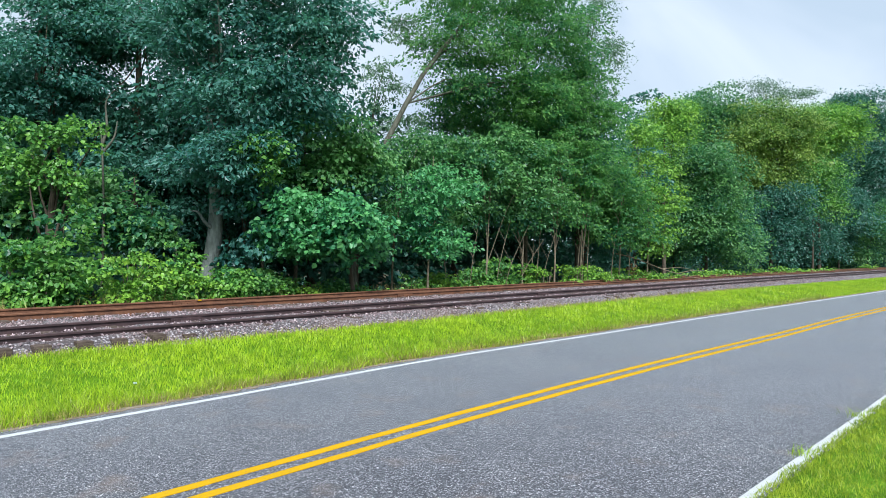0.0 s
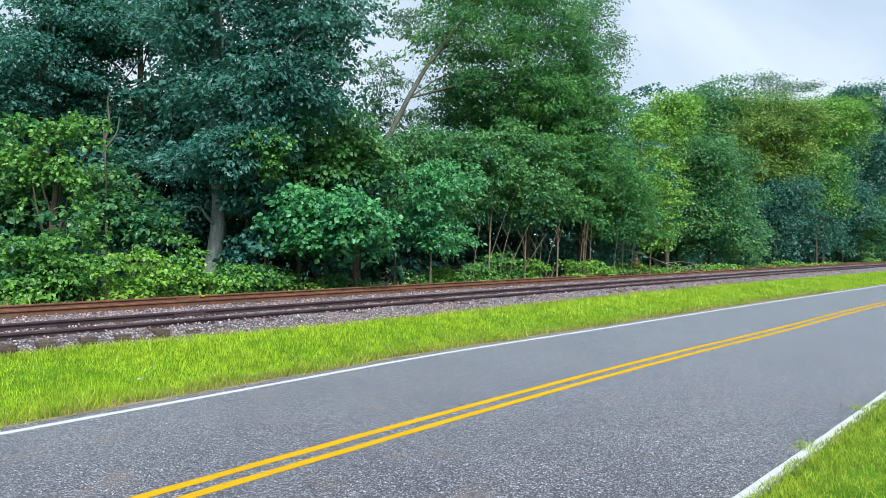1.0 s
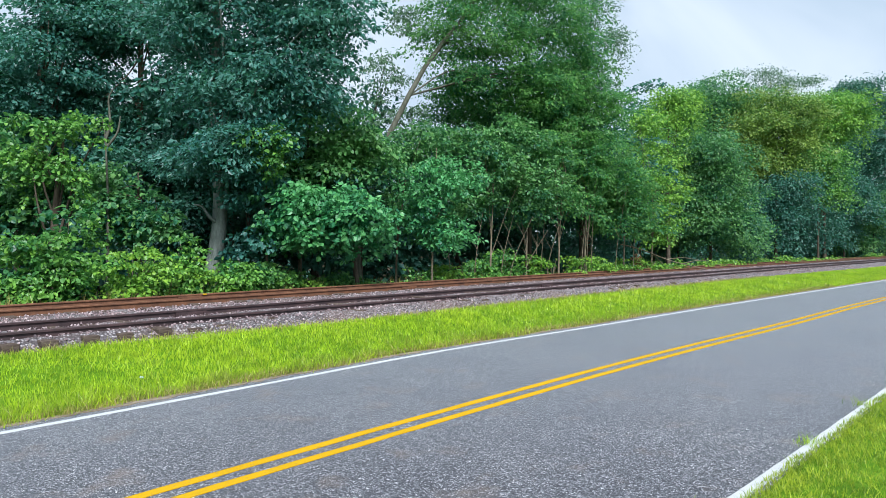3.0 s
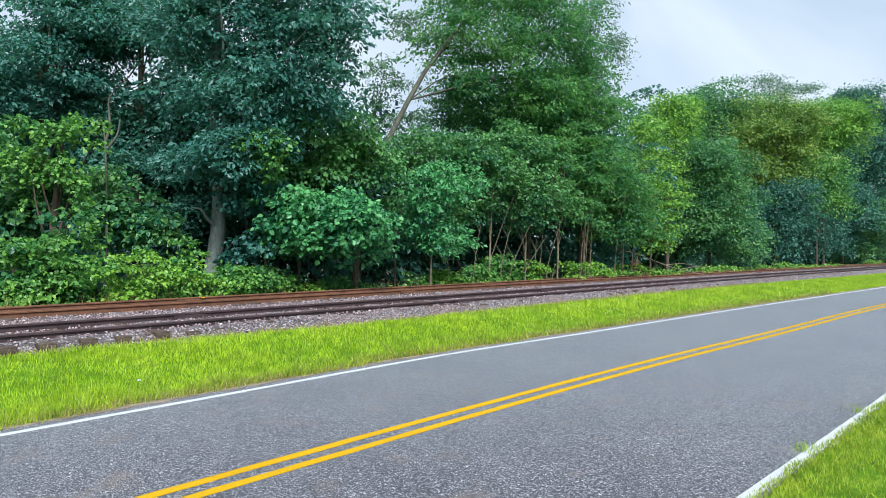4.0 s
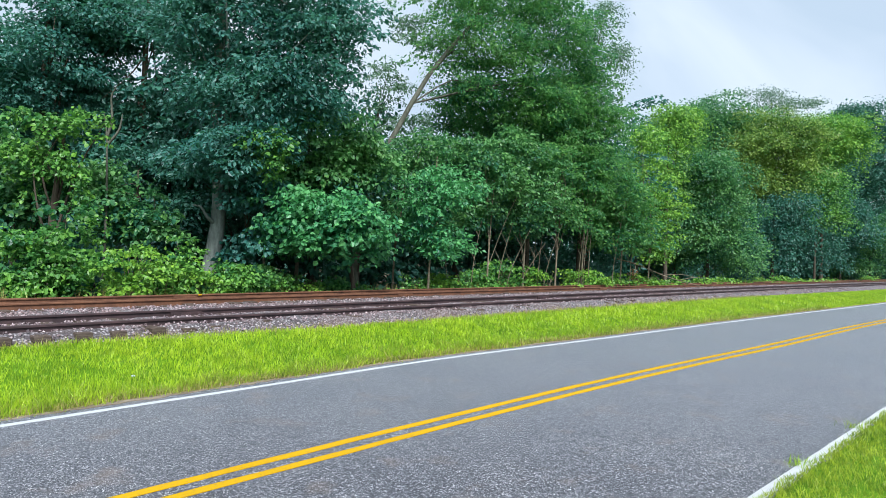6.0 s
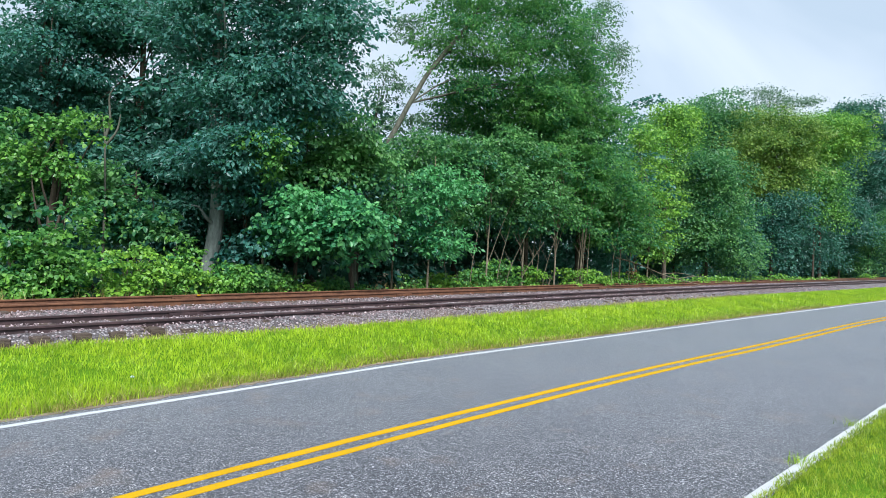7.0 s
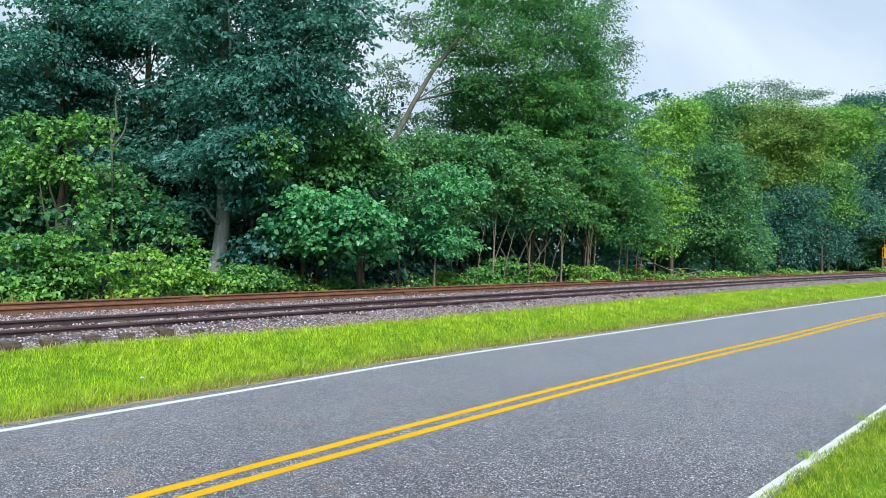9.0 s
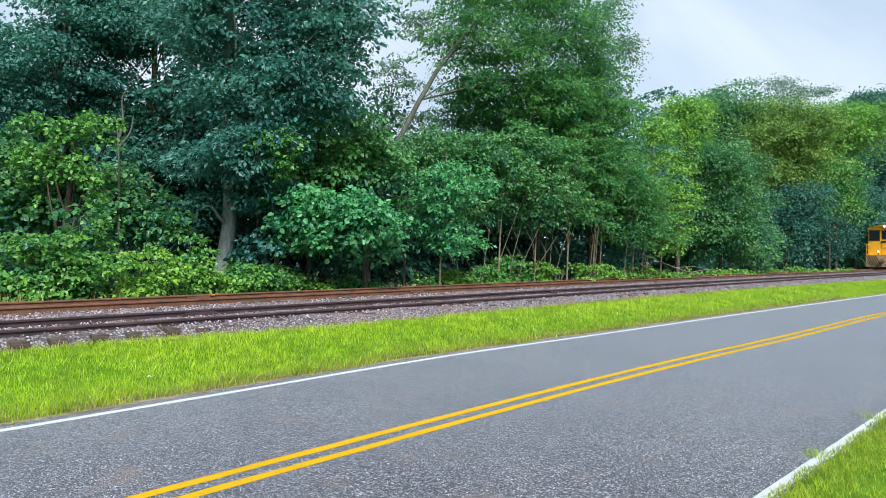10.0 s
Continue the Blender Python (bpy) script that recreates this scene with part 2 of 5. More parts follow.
def joined(pieces):
    vs, fs, base = [], [], 0
    for v, f in pieces:
        vs.append(v)
        fs.append(f + base)
        base += len(v)
    return np.vstack(vs), np.vstack(fs)


def leaf_faces(pos, axis, nor, length, broad, six):
    """Leaves at pos along axis, folded a little: four corners each, or six."""
    n = len(pos)
    s, side = length[:, None], np.cross(nor, axis)
    if six:
        rows = [pos, pos + axis * s * 0.28 + side * s * broad * 0.5 + nor * s * 0.07, pos + axis * s * 0.7 + side * s * broad * 0.36 + nor * s * 0.03,
                pos + axis * s - nor * s * 0.08, pos + axis * s * 0.7 - side * s * broad * 0.36 + nor * s * 0.03,
                pos + axis * s * 0.28 - side * s * broad * 0.5 + nor * s * 0.07]
        i = np.arange(n)[:, None] * 6
        f = np.stack([i + [0, 1, 2], i + [0, 2, 3], i + [0, 3, 4], i + [0, 4, 5]], 1).reshape(-1, 3)
    else:
        rows = [pos, pos + axis * s * 0.45 + side * s * broad * 0.5 + nor * s * 0.08, pos + axis * s, pos + axis * s * 0.45 - side * s * broad * 0.5 + nor * s * 0.08]
        i = np.arange(n)[:, None] * 4
        f = np.stack([i + [0, 1, 2], i + [0, 2, 3]], 1).reshape(-1, 3)
    return np.stack(rows, 1).reshape(-1, 3), f


def leaf_cloud(centres, radius, per, size, flat=0.35, droop=0.45, broad=0.62, up=1.0, six=False):
    """Leaves in sprays: flattened, drooping tufts round the centres."""
    c = np.repeat(np.asarray(centres, float), per, axis=0)
    r = np.repeat(np.broadcast_to(radius, (len(centres),)), per)
    n = len(c)
    ang = rng.uniform(0, 2 * np.pi, n)
    q = np.sqrt(rng.uniform(0, 1, n)) * (1 + 0.22 * rng.normal(size=n).clip(-1.5, 1.5))
    out = np.stack([np.cos(ang), np.sin(ang), np.zeros(n)], 1)
    pos = c + out * (q * r)[:, None]
    pos[:, 2] += -droop * r * q ** 2 + flat * r * rng.normal(size=n).clip(-1.6, 1.6)
    nor = np.array([0, -0.12, 0.8 * up]) + 0.55 * rng.normal(size=(n, 3)) + 0.5 * out
    nor /= np.linalg.norm(nor, axis=1, keepdims=True)
    axis = out + 0.6 * rng.normal(size=(n, 3)) + np.array([0, 0, -0.45])
    axis -= nor * np.sum(axis * nor, 1, keepdims=True)
    axis /= np.linalg.norm(axis, axis=1, keepdims=True) + 1e-9
    return leaf_faces(pos, axis, nor, size * rng.uniform(0.6, 1.3, n), broad, six)


def lobe_points(centre, radii, lobe, share=1.0):
    """Centres and ways out of leafy lobes, set apart from one another over the skin of an uneven ellipsoid, with a few inside."""
    centre, radii = np.asarray(centre, float), np.asarray(radii, float)
    a, b, c = radii
    skin = 4 * math.pi * (((a * b) ** 1.6 + (a * c) ** 1.6 + (b * c) ** 1.6) / 3) ** (1 / 1.6)
    count = max(4, int(share * 1.3 * skin / (lobe * lobe)))
    shift = rng.uniform(-50, 50, 3)
    picked, ways = np.zeros((0, 3)), []
    for _ in range(count):
        d = rng.normal(size=(5, 3))
        d /= np.linalg.norm(d, axis=1, keepdims=True)
        lump = np.array([1 + 0.6 * noise.noise(Vector(w * 2.1 + shift)) for w in d])
        p = centre + d * radii * (lump * rng.uniform(0.3, 1.0, 5) ** 0.45)[:, None]
        k = 0 if not len(picked) else int(np.argmax(np.min(np.linalg.norm(p[:, None] - picked[None], axis=2), axis=1)))
        if len(picked) > 3 and noise.noise(Vector(p[k] * (0.5 / lobe) + shift)) < -0.1:
            continue                                   # a dark hollow between boughs
        picked = np.vstack([picked, p[k]])
        ways.append(d[k])
    return picked, np.array(ways)


def lobes(points, ways, radius, size, cover=1.0, broad=0.6, hang=0.5, six=False, ragged=0.2, squat=(0.28, 0.6)):
    """Leaves laid like shingles over flat drooping boughs that reach outwards: verts and triangles."""
    n0 = len(points)
    r0 = radius * rng.uniform(0.45, 1.5, n0)
    per = np.maximum(8, (cover * 3.4 * r0 * r0 / (0.35 * size * size)) * rng.uniform(0.7, 1.25, n0)).astype(int)
    reach = ways * (1, 1, 0.45) + 0.35 * rng.normal(size=(n0, 3)) * (1, 1, 0.5)
    reach /= np.linalg.norm(reach, axis=1, keepdims=True)
    c, w, r = np.repeat(points, per, axis=0), np.repeat(reach, per, axis=0), np.repeat(r0, per)
    n = len(c)
    d = rng.normal(size=(n, 3))
    d[:, 2] = np.abs(d[:, 2]) * 0.9 - 0.3
    d /= np.linalg.norm(d, axis=1, keepdims=True)
    squash = np.repeat(rng.uniform(*squat, n0), per)
    q = (1 + 0.7 * ragged * rng.normal(size=n).clip(-2.4, 2.2)) * rng.uniform(0.25, 1, n) ** 0.3
    along = np.sum(d * w, 1)
    pos = d + w * (along * np.repeat(rng.uniform(0.2, 1.1, n0), per))[:, None]
    pos[:, 2] = pos[:, 2] * squash
    pos = c + pos * (r * q)[:, None]
    pos[:, 2] -= hang * r * np.maximum(0, along) ** 2 * 0.9 + 0.18 * hang * r
    nor = 0.5 * d + np.array([0, -0.1, 0.5]) + 0.55 * rng.normal(size=(n, 3))
    nor /= np.linalg.norm(nor, axis=1, keepdims=True)
    axis = 0.6 * d + 0.4 * w + 0.55 * rng.normal(size=(n, 3)) + np.array([0, 0, -0.7])
    axis -= nor * np.sum(axis * nor, 1, keepdims=True)
    axis /= np.linalg.norm(axis, axis=1, keepdims=True) + 1e-9
    return leaf_faces(pos, axis, nor, size * rng.uniform(0.55, 1.35, n), broad, six)


# ---- plan: the road and the railway as gentle curves ----
class Line:
    """A curve given by its heading, its distance and its bend, with offsets to its far side."""

    def __init__(self, heading, p, k, c, lo, hi):
        self.t = np.array([math.cos(heading), math.sin(heading)])
        self.n = np.array([-self.t[1], self.t[0]])
        self.p, self.k, self.c, self.lo, self.hi = p, k, c, lo, hi

    def mid(self, u):
        w = np.clip(u, self.lo, self.hi)
        slope = self.k * w / 100 + self.c * w * w / 2e4
        return self.p + self.k * w * w / 200 + self.c * w ** 3 / 6e4 + slope * (u - w), slope

    def at(self, u, off):
        u, off = np.asarray(u, float), np.asarray(off, float)
        v, s = self.mid(u)
        return u[..., None] * self.t + (v + off * np.sqrt(1 + s * s))[..., None] * self.n

    def to(self, x, y):
        u, v = x * self.t[0] + y * self.t[1], x * self.n[0] + y * self.n[1]
        m, s = self.mid(u)
        return u, (v - m) / np.sqrt(1 + s * s)


ROAD = Line(0.8537, 4.518, -0.6554, 2.166, -10.0, 28.0)
RAILS = Line(0.8186, 13.445, -0.0961, 0.0351, -30.0, 110.0)
HALF_ROAD, GAUGE, TRACKS_APART = 2.785, 1.50, 4.043
RAIL_TOP = 0.632


def near_edge(u):
    """Offset of the white line on the verge where the camera stands."""
    return -(2.622 + 0.555 * np.tanh(np.clip(u, -2, 60) / 5))


def far_edge(u):
    """Offset of the white line on the railway's side, where the lane swells a little."""
    return HALF_ROAD + 0.15 * np.exp(-((np.asarray(u, float) - 8.3) / 3.2) ** 2)


def bed_edge(u):
    """Offset from the railway's middle at which grass takes over from ballast."""
    return -np.interp(u, [-20, 2, 4.5, 6, 8, 13, 20, 30, 45, 80], [3.15, 3.15, 3.3, 3.5, 3.75, 3.6, 3.5, 3.6, 4.3, 4.5])


def ground_z(x, y):
    x, y = np.asarray(x, float), np.asarray(y, float)
    ur, o_r = ROAD.to(x, y)
    ut, o_t = RAILS.to(x, y)
    bed = RAIL_TOP - 0.0015 * ut.clip(-50, 100) - 0.24
    a = np.maximum(o_r - (HALF_ROAD + 0.25), 0)
    b = np.maximum(bed_edge(ut) - o_t, 0)
    s = a / (a + b + 1e-6)
    s = s * s * (3 - 2 * s)
    z = bed * s
    z = np.where(o_t > bed_edge(ut) + 0.3, bed - 0.22, z)
    z = np.where(o_t > 3.6, bed - 0.22 - 0.25 * np.clip((o_t - 3.6) / 3, 0, 1), z)
    z = np.where(np.abs(o_r - 0.1) < HALF_ROAD + 0.15, -0.05, z)
    z = np.where(o_r < near_edge(ur) - 0.1, 0.01 + 0.02 * np.clip(near_edge(ur) - o_r, 0, 4), z)
    return z


def spread(lo, hi, near, n, power=2.2):
    """n values from lo to hi, crowded round near."""
    s = np.linspace(-1, 1, n)
    w = np.sign(s) * np.abs(s) ** power
    return near + np.where(w < 0, -w * (lo - near), w * (hi - near))


def make_ground():
    us, vs = spread(-700, 900, 18, 200, 2.6), spread(-600, 900, 9, 240, 2.6)
    u, v = np.meshgrid(us, vs, indexing="ij")
    x, y = u * RAILS.t[0] + v * RAILS.n[0], u * RAILS.t[1] + v * RAILS.n[1]
    z = ground_z(x, y) + 0.02 * (np.sin(x * 1.7) * np.sin(y * 1.3) - 1) * (np.abs(ROAD.to(x, y)[1]) > 4)
    nu, nv = u.shape
    i, j = np.meshgrid(np.arange(nu - 1), np.arange(nv - 1), indexing="ij")
    f = np.stack([i * nv + j, (i + 1) * nv + j, (i + 1) * nv + j + 1, i * nv + j + 1], -1).reshape(-1, 4)
    verts = np.stack([x, y, z], -1).reshape(-1, 3)
    me = mesh_of("ground", verts, f, M_SOIL, True)
    me.materials.append(M_FOREST)
    mid = verts[f].mean(1)
    me.polygons.foreach_set("material_index", (RAILS.to(mid[:, 0], mid[:, 1])[1] > 3.4).astype(np.int32))
    tagged(new("ground", me), "mown grass verge soil and dark leaf-littered woodland floor", "ground", kind="structure")


def strip(line, u, lo, hi, z, name, material, thick=0.0, wobble=0.0):
    """A ribbon between two offsets of a line, with a skirt."""
    u = np.asarray(u, float)
    lo, hi = np.broadcast_to(lo, u.shape) + wobble * rng.normal(size=u.shape), np.broadcast_to(hi, u.shape) + wobble * rng.normal(size=u.shape)
    a, b = line.at(u, lo), line.at(u, hi)
    n = len(u)
    top = np.concatenate([np.column_stack([a, np.full(n, z)]), np.column_stack([b, np.full(n, z)])])
    i = np.arange(n - 1)
    faces = [np.stack([i, i + 1, n + i + 1, n + i], 1)]
    if thick:
        low = top - [0, 0, thick]
        top = np.vstack([top, low])
        faces += [np.stack([2 * n + i, 2 * n + i + 1, i + 1, i], 1), np.stack([n + i, n + i + 1, 3 * n + i + 1, 3 * n + i], 1)]
    return mesh_of(name, top, np.vstack(faces), material)


def make_road():
    u = np.concatenate([np.arange(-160, -12, 4.0), np.arange(-12, 45, 0.25), np.arange(45, 320, 5.0)])
    road = tagged(new("road", strip(ROAD, u, near_edge(u) - 0.075, far_edge(u) + 0.33, 0.0, "road", M_ASPHALT, 0.12, 0.025)),
                  "worn grey asphalt two-lane road with speckled aggregate", "road", kind="structure")
    sway = -0.12 * np.exp(-((u - 15.5) / 4.5) ** 2)
    for name, lo, hi, m, label in (
            ("edge_line", far_edge(u) - 0.05, far_edge(u) + 0.05, M_WHITE, "solid white edge line"),
            ("edge_line", near_edge(u) - 0.05, near_edge(u) + 0.045, M_WHITE, "solid white edge line"),
            ("centre_line", sway + 0.072, sway + 0.178, M_YELLOW, "solid yellow centre line"),
            ("centre_line", sway - 0.178, sway - 0.072, M_YELLOW, "solid yellow centre line")):
        attach(name, strip(ROAD, u, lo, hi, 0.005, name, m, 0.004, 0.003), road, label)


# ---- railway ----
def rail_section():
    h = 0.172
    half = [(0.070, -h), (0.070, -h + 0.012), (0.012, -h + 0.03), (0.009, -0.045), (0.036, -0.034), (0.036, -0.008), (0.026, 0.0)]
    return [(x, z) for x, z in half] + [(-x, z) for x, z in reversed(half)]


def swept(line, u, off, section, top):
    sec = np.array(section)
    n, k = len(u), len(sec)
    o = off + sec[None, :, 0]
    xy = line.at(np.repeat(u[:, None], k, 1), np.broadcast_to(o, (n, k)))
    z = top(u)[:, None] + sec[None, :, 1]
    v = np.concatenate([xy, z[..., None]], -1).reshape(-1, 3)
    i, j = np.meshgrid(np.arange(n - 1), np.arange(k), indexing="ij")
    m = (j + 1) % k
    return v, np.stack([i * k + j, (i + 1) * k + j, (i + 1) * k + m, i * k + m], -1).reshape(-1, 4)


def rail_top(u):
    return RAIL_TOP - 0.0015 * np.clip(u, -50, 100)


def make_track(middle, lift, metal, label):
    track = thing("railway_track", pose(0, 0, 0), label, "railway track", "parallel railway tracks")
    u = np.concatenate([np.arange(-80, -8, 4.0), np.arange(-8, 60, 0.5), np.arange(60, 230, 3.0)])
    jig = 0.006 * np.sin(u * 0.9)
    for side in (-GAUGE / 2, GAUGE / 2):
        v, f = swept(RAILS, u, (middle + side + jig)[:, None], rail_section(), lambda w: rail_top(w) + lift)
        attach("rail", mesh_of("rail", v, f, metal), track)
    bm = bmesh.new()
    bmesh.ops.create_cube(bm, size=1.0, matrix=Matrix.Diagonal((0.62, 0.10, 0.085, 1)))
    for k in range(4):
        bmesh.ops.create_cone(bm, cap_ends=True, segments=6, radius1=0.02, radius2=0.02, depth=0.15, matrix=Matrix.Translation((-0.24 + 0.16 * k, 0, 0)) @ Matrix.Rotation(math.pi / 2, 4, "X"))
    bar = bpy.data.meshes.new("joint_bar")
    bm.to_mesh(bar)
    bm.free()
    bar.materials.append(metal)
    for side, first in ((-GAUGE / 2, 1.2), (GAUGE / 2, 6.8)):
        for w in np.arange(first + lift * 90, 70, 11.9):
            xy = RAILS.at(w, middle + side)
            ob = attach("joint_bar", bar, track, "bolted joint bar")
            ob.matrix_basis = pose(xy[0], xy[1], float(rail_top(np.array(w))) + lift - 0.085, 0, 0, math.degrees(math.atan2(*(RAILS.at(w + 0.5, middle) - RAILS.at(w, middle))[::-1])))
    bm = bmesh.new()
    bmesh.ops.create_cube(bm, size=1.0, matrix=Matrix.Diagonal((0.22, 2.35, 0.17, 1)))
    bmesh.ops.bevel(bm, geom=bm.edges[:], offset=0.012, segments=1, affect="EDGES")
    tie = bpy.data.meshes.new("tie")
    bm.to_mesh(tie)
    bm.free()
    tie.materials.append(M_TIE)
    for k, w in enumerate(np.concatenate([np.arange(-20, 95, 0.52)])):
        xy = RAILS.at(w, middle + rng.normal() * 0.05)
        a = math.atan2(*(RAILS.at(w + 0.5, middle) - RAILS.at(w, middle))[::-1])
        ob = attach("tie", tie, track)
        ob.matrix_basis = pose(xy[0], xy[1], rail_top(w) + lift - 0.122 - 0.085 + rng.normal() * 0.012, 0, 0, math.degrees(a) + rng.normal() * 1.2)
    return track


def make_ballast():
    u = np.concatenate([np.arange(-80, -8, 4.0), np.arange(-8, 50, 0.3), np.arange(50, 230, 3.0)])
    n = len(u)
    e = bed_edge(u)
    cols = [(e - 0.35, -0.52), (e, -0.30), ((e - 2.77) / 2, -0.115), (np.full(n, -2.77), -0.108), (np.full(n, -1.27), -0.138), (np.full(n, 0.0), -0.13),
            (np.full(n, 1.27), -0.138), (np.full(n, 2.77), -0.138), (np.full(n, 3.4), -0.20), (np.full(n, 4.6), -0.75)]
    grid = []
    for off, dz in cols:
        xy = RAILS.at(u, np.minimum(off, 99))
        grid.append(np.column_stack([xy, rail_top(u) + dz + 0.015 * rng.normal(size=n)]))
    v = np.stack(grid, 1)
    k = len(cols)
    i, j = np.meshgrid(np.arange(n - 1), np.arange(k - 1), indexing="ij")
    f = np.stack([i * k + j, (i + 1) * k + j, (i + 1) * k + j + 1, i * k + j + 1], -1).reshape(-1, 4)
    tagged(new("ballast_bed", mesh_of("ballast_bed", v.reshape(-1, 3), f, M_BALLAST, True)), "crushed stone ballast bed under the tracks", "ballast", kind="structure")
    # loose stones
    base = np.array([(1, 0, 0), (-0.5, 0.87, 0), (-0.5, -0.87, 0), (0.1, 0, 0.8), (0, 0.1, -0.8)], float)
    tri = np.array([(0, 1, 3), (1, 2, 3), (2, 0, 3), (1, 0, 4), (2, 1, 4), (0, 2, 4)])
    count = 38000
    us = -4 + 50 * rng.uniform(size=count) ** 1.8
    edge = bed_edge(us)
    off = edge - 0.25 + rng.uniform(size=count) * (3.7 - edge)
    near = np.abs(np.abs(np.abs(off) - TRACKS_APART / 2) - GAUGE / 2) > 0.09
    us, off, edge = us[near], off[near], edge[near]
    m = len(us)
    xy = RAILS.at(us, off)
    share = (off - edge) / (-2.77 - edge)
    depth = np.where(off < -2.77, np.interp(share, [-0.5, 0, 0.5, 1], [-0.42, -0.28, -0.10, -0.092]), np.interp(off, [-2.77, -1.27, 0, 1.27, 2.77, 3.4, 3.8], [-0.122, -0.132, -0.125, -0.132, -0.132, -0.20, -0.4]))
    pos = np.column_stack([xy, rail_top(us) + depth + rng.uniform(-0.006, 0.022, m)])
    size = rng.uniform(0.015, 0.034, m)[:, None, None] * rng.uniform(0.6, 1.3, (m, 5, 1))
    turn = np.linalg.qr(rng.normal(size=(m, 3, 3)))[0]
    v = pos[:, None] + (base[None] * size) @ turn
    f = (np.arange(m)[:, None, None] * 5 + tri[None]).reshape(-1, 3)
    tagged(new("ballast_stones", mesh_of("ballast_stones", v.reshape(-1, 3), f, M_STONE)), "loose grey and rust-tinted crushed ballast stones", "ballast", kind="stuff")


# ---- grass ----
def blades(xy, height, width, lean=0.45):
    n = len(xy)
    z = ground_z(xy[:, 0], xy[:, 1]) - 0.01
    root = np.column_stack([xy, z])
    a = rng.uniform(0, 2 * np.pi, n)
    side = np.stack([np.cos(a), np.sin(a), np.zeros(n)], 1) * (width * rng.uniform(0.7, 1.3, n))[:, None]
    b = rng.uniform(0, 2 * np.pi, n)
    tip = np.stack([np.cos(b), np.sin(b), np.zeros(n)], 1) * (height * lean * rng.uniform(0.1, 1.2, n))[:, None]
    up = np.column_stack([np.zeros(n), np.zeros(n), height])
    v = np.stack([root - side, root + side, root + 0.3 * tip + 0.55 * up + 0.8 * side, root + 0.3 * tip + 0.55 * up - 0.8 * side, root + tip + up], 1).reshape(-1, 3)
    i = np.arange(n)[:, None] * 5
    f = np.stack([i + [0, 1, 2], i + [0, 2, 3], i + [3, 2, 4]], 1).reshape(-1, 3)
    return v, f


def spikes(xy, height, width, lean=0.5):
    """Far blades: one tapering face each."""
    n = len(xy)
    root = np.column_stack([xy, ground_z(xy[:, 0], xy[:, 1]) - 0.01])
    a, b = rng.uniform(0, 2 * np.pi, n), rng.uniform(0, 2 * np.pi, n)
    side = np.stack([np.cos(a), np.sin(a), np.zeros(n)], 1) * (width * rng.uniform(0.8, 1.4, n))[:, None]
    tip = np.stack([np.cos(b) * lean * height, np.sin(b) * lean * height, height], 1)
    v = np.stack([root - side, root + side, root + tip], 1).reshape(-1, 3)
    return v, np.arange(3 * n).reshape(-1, 3)


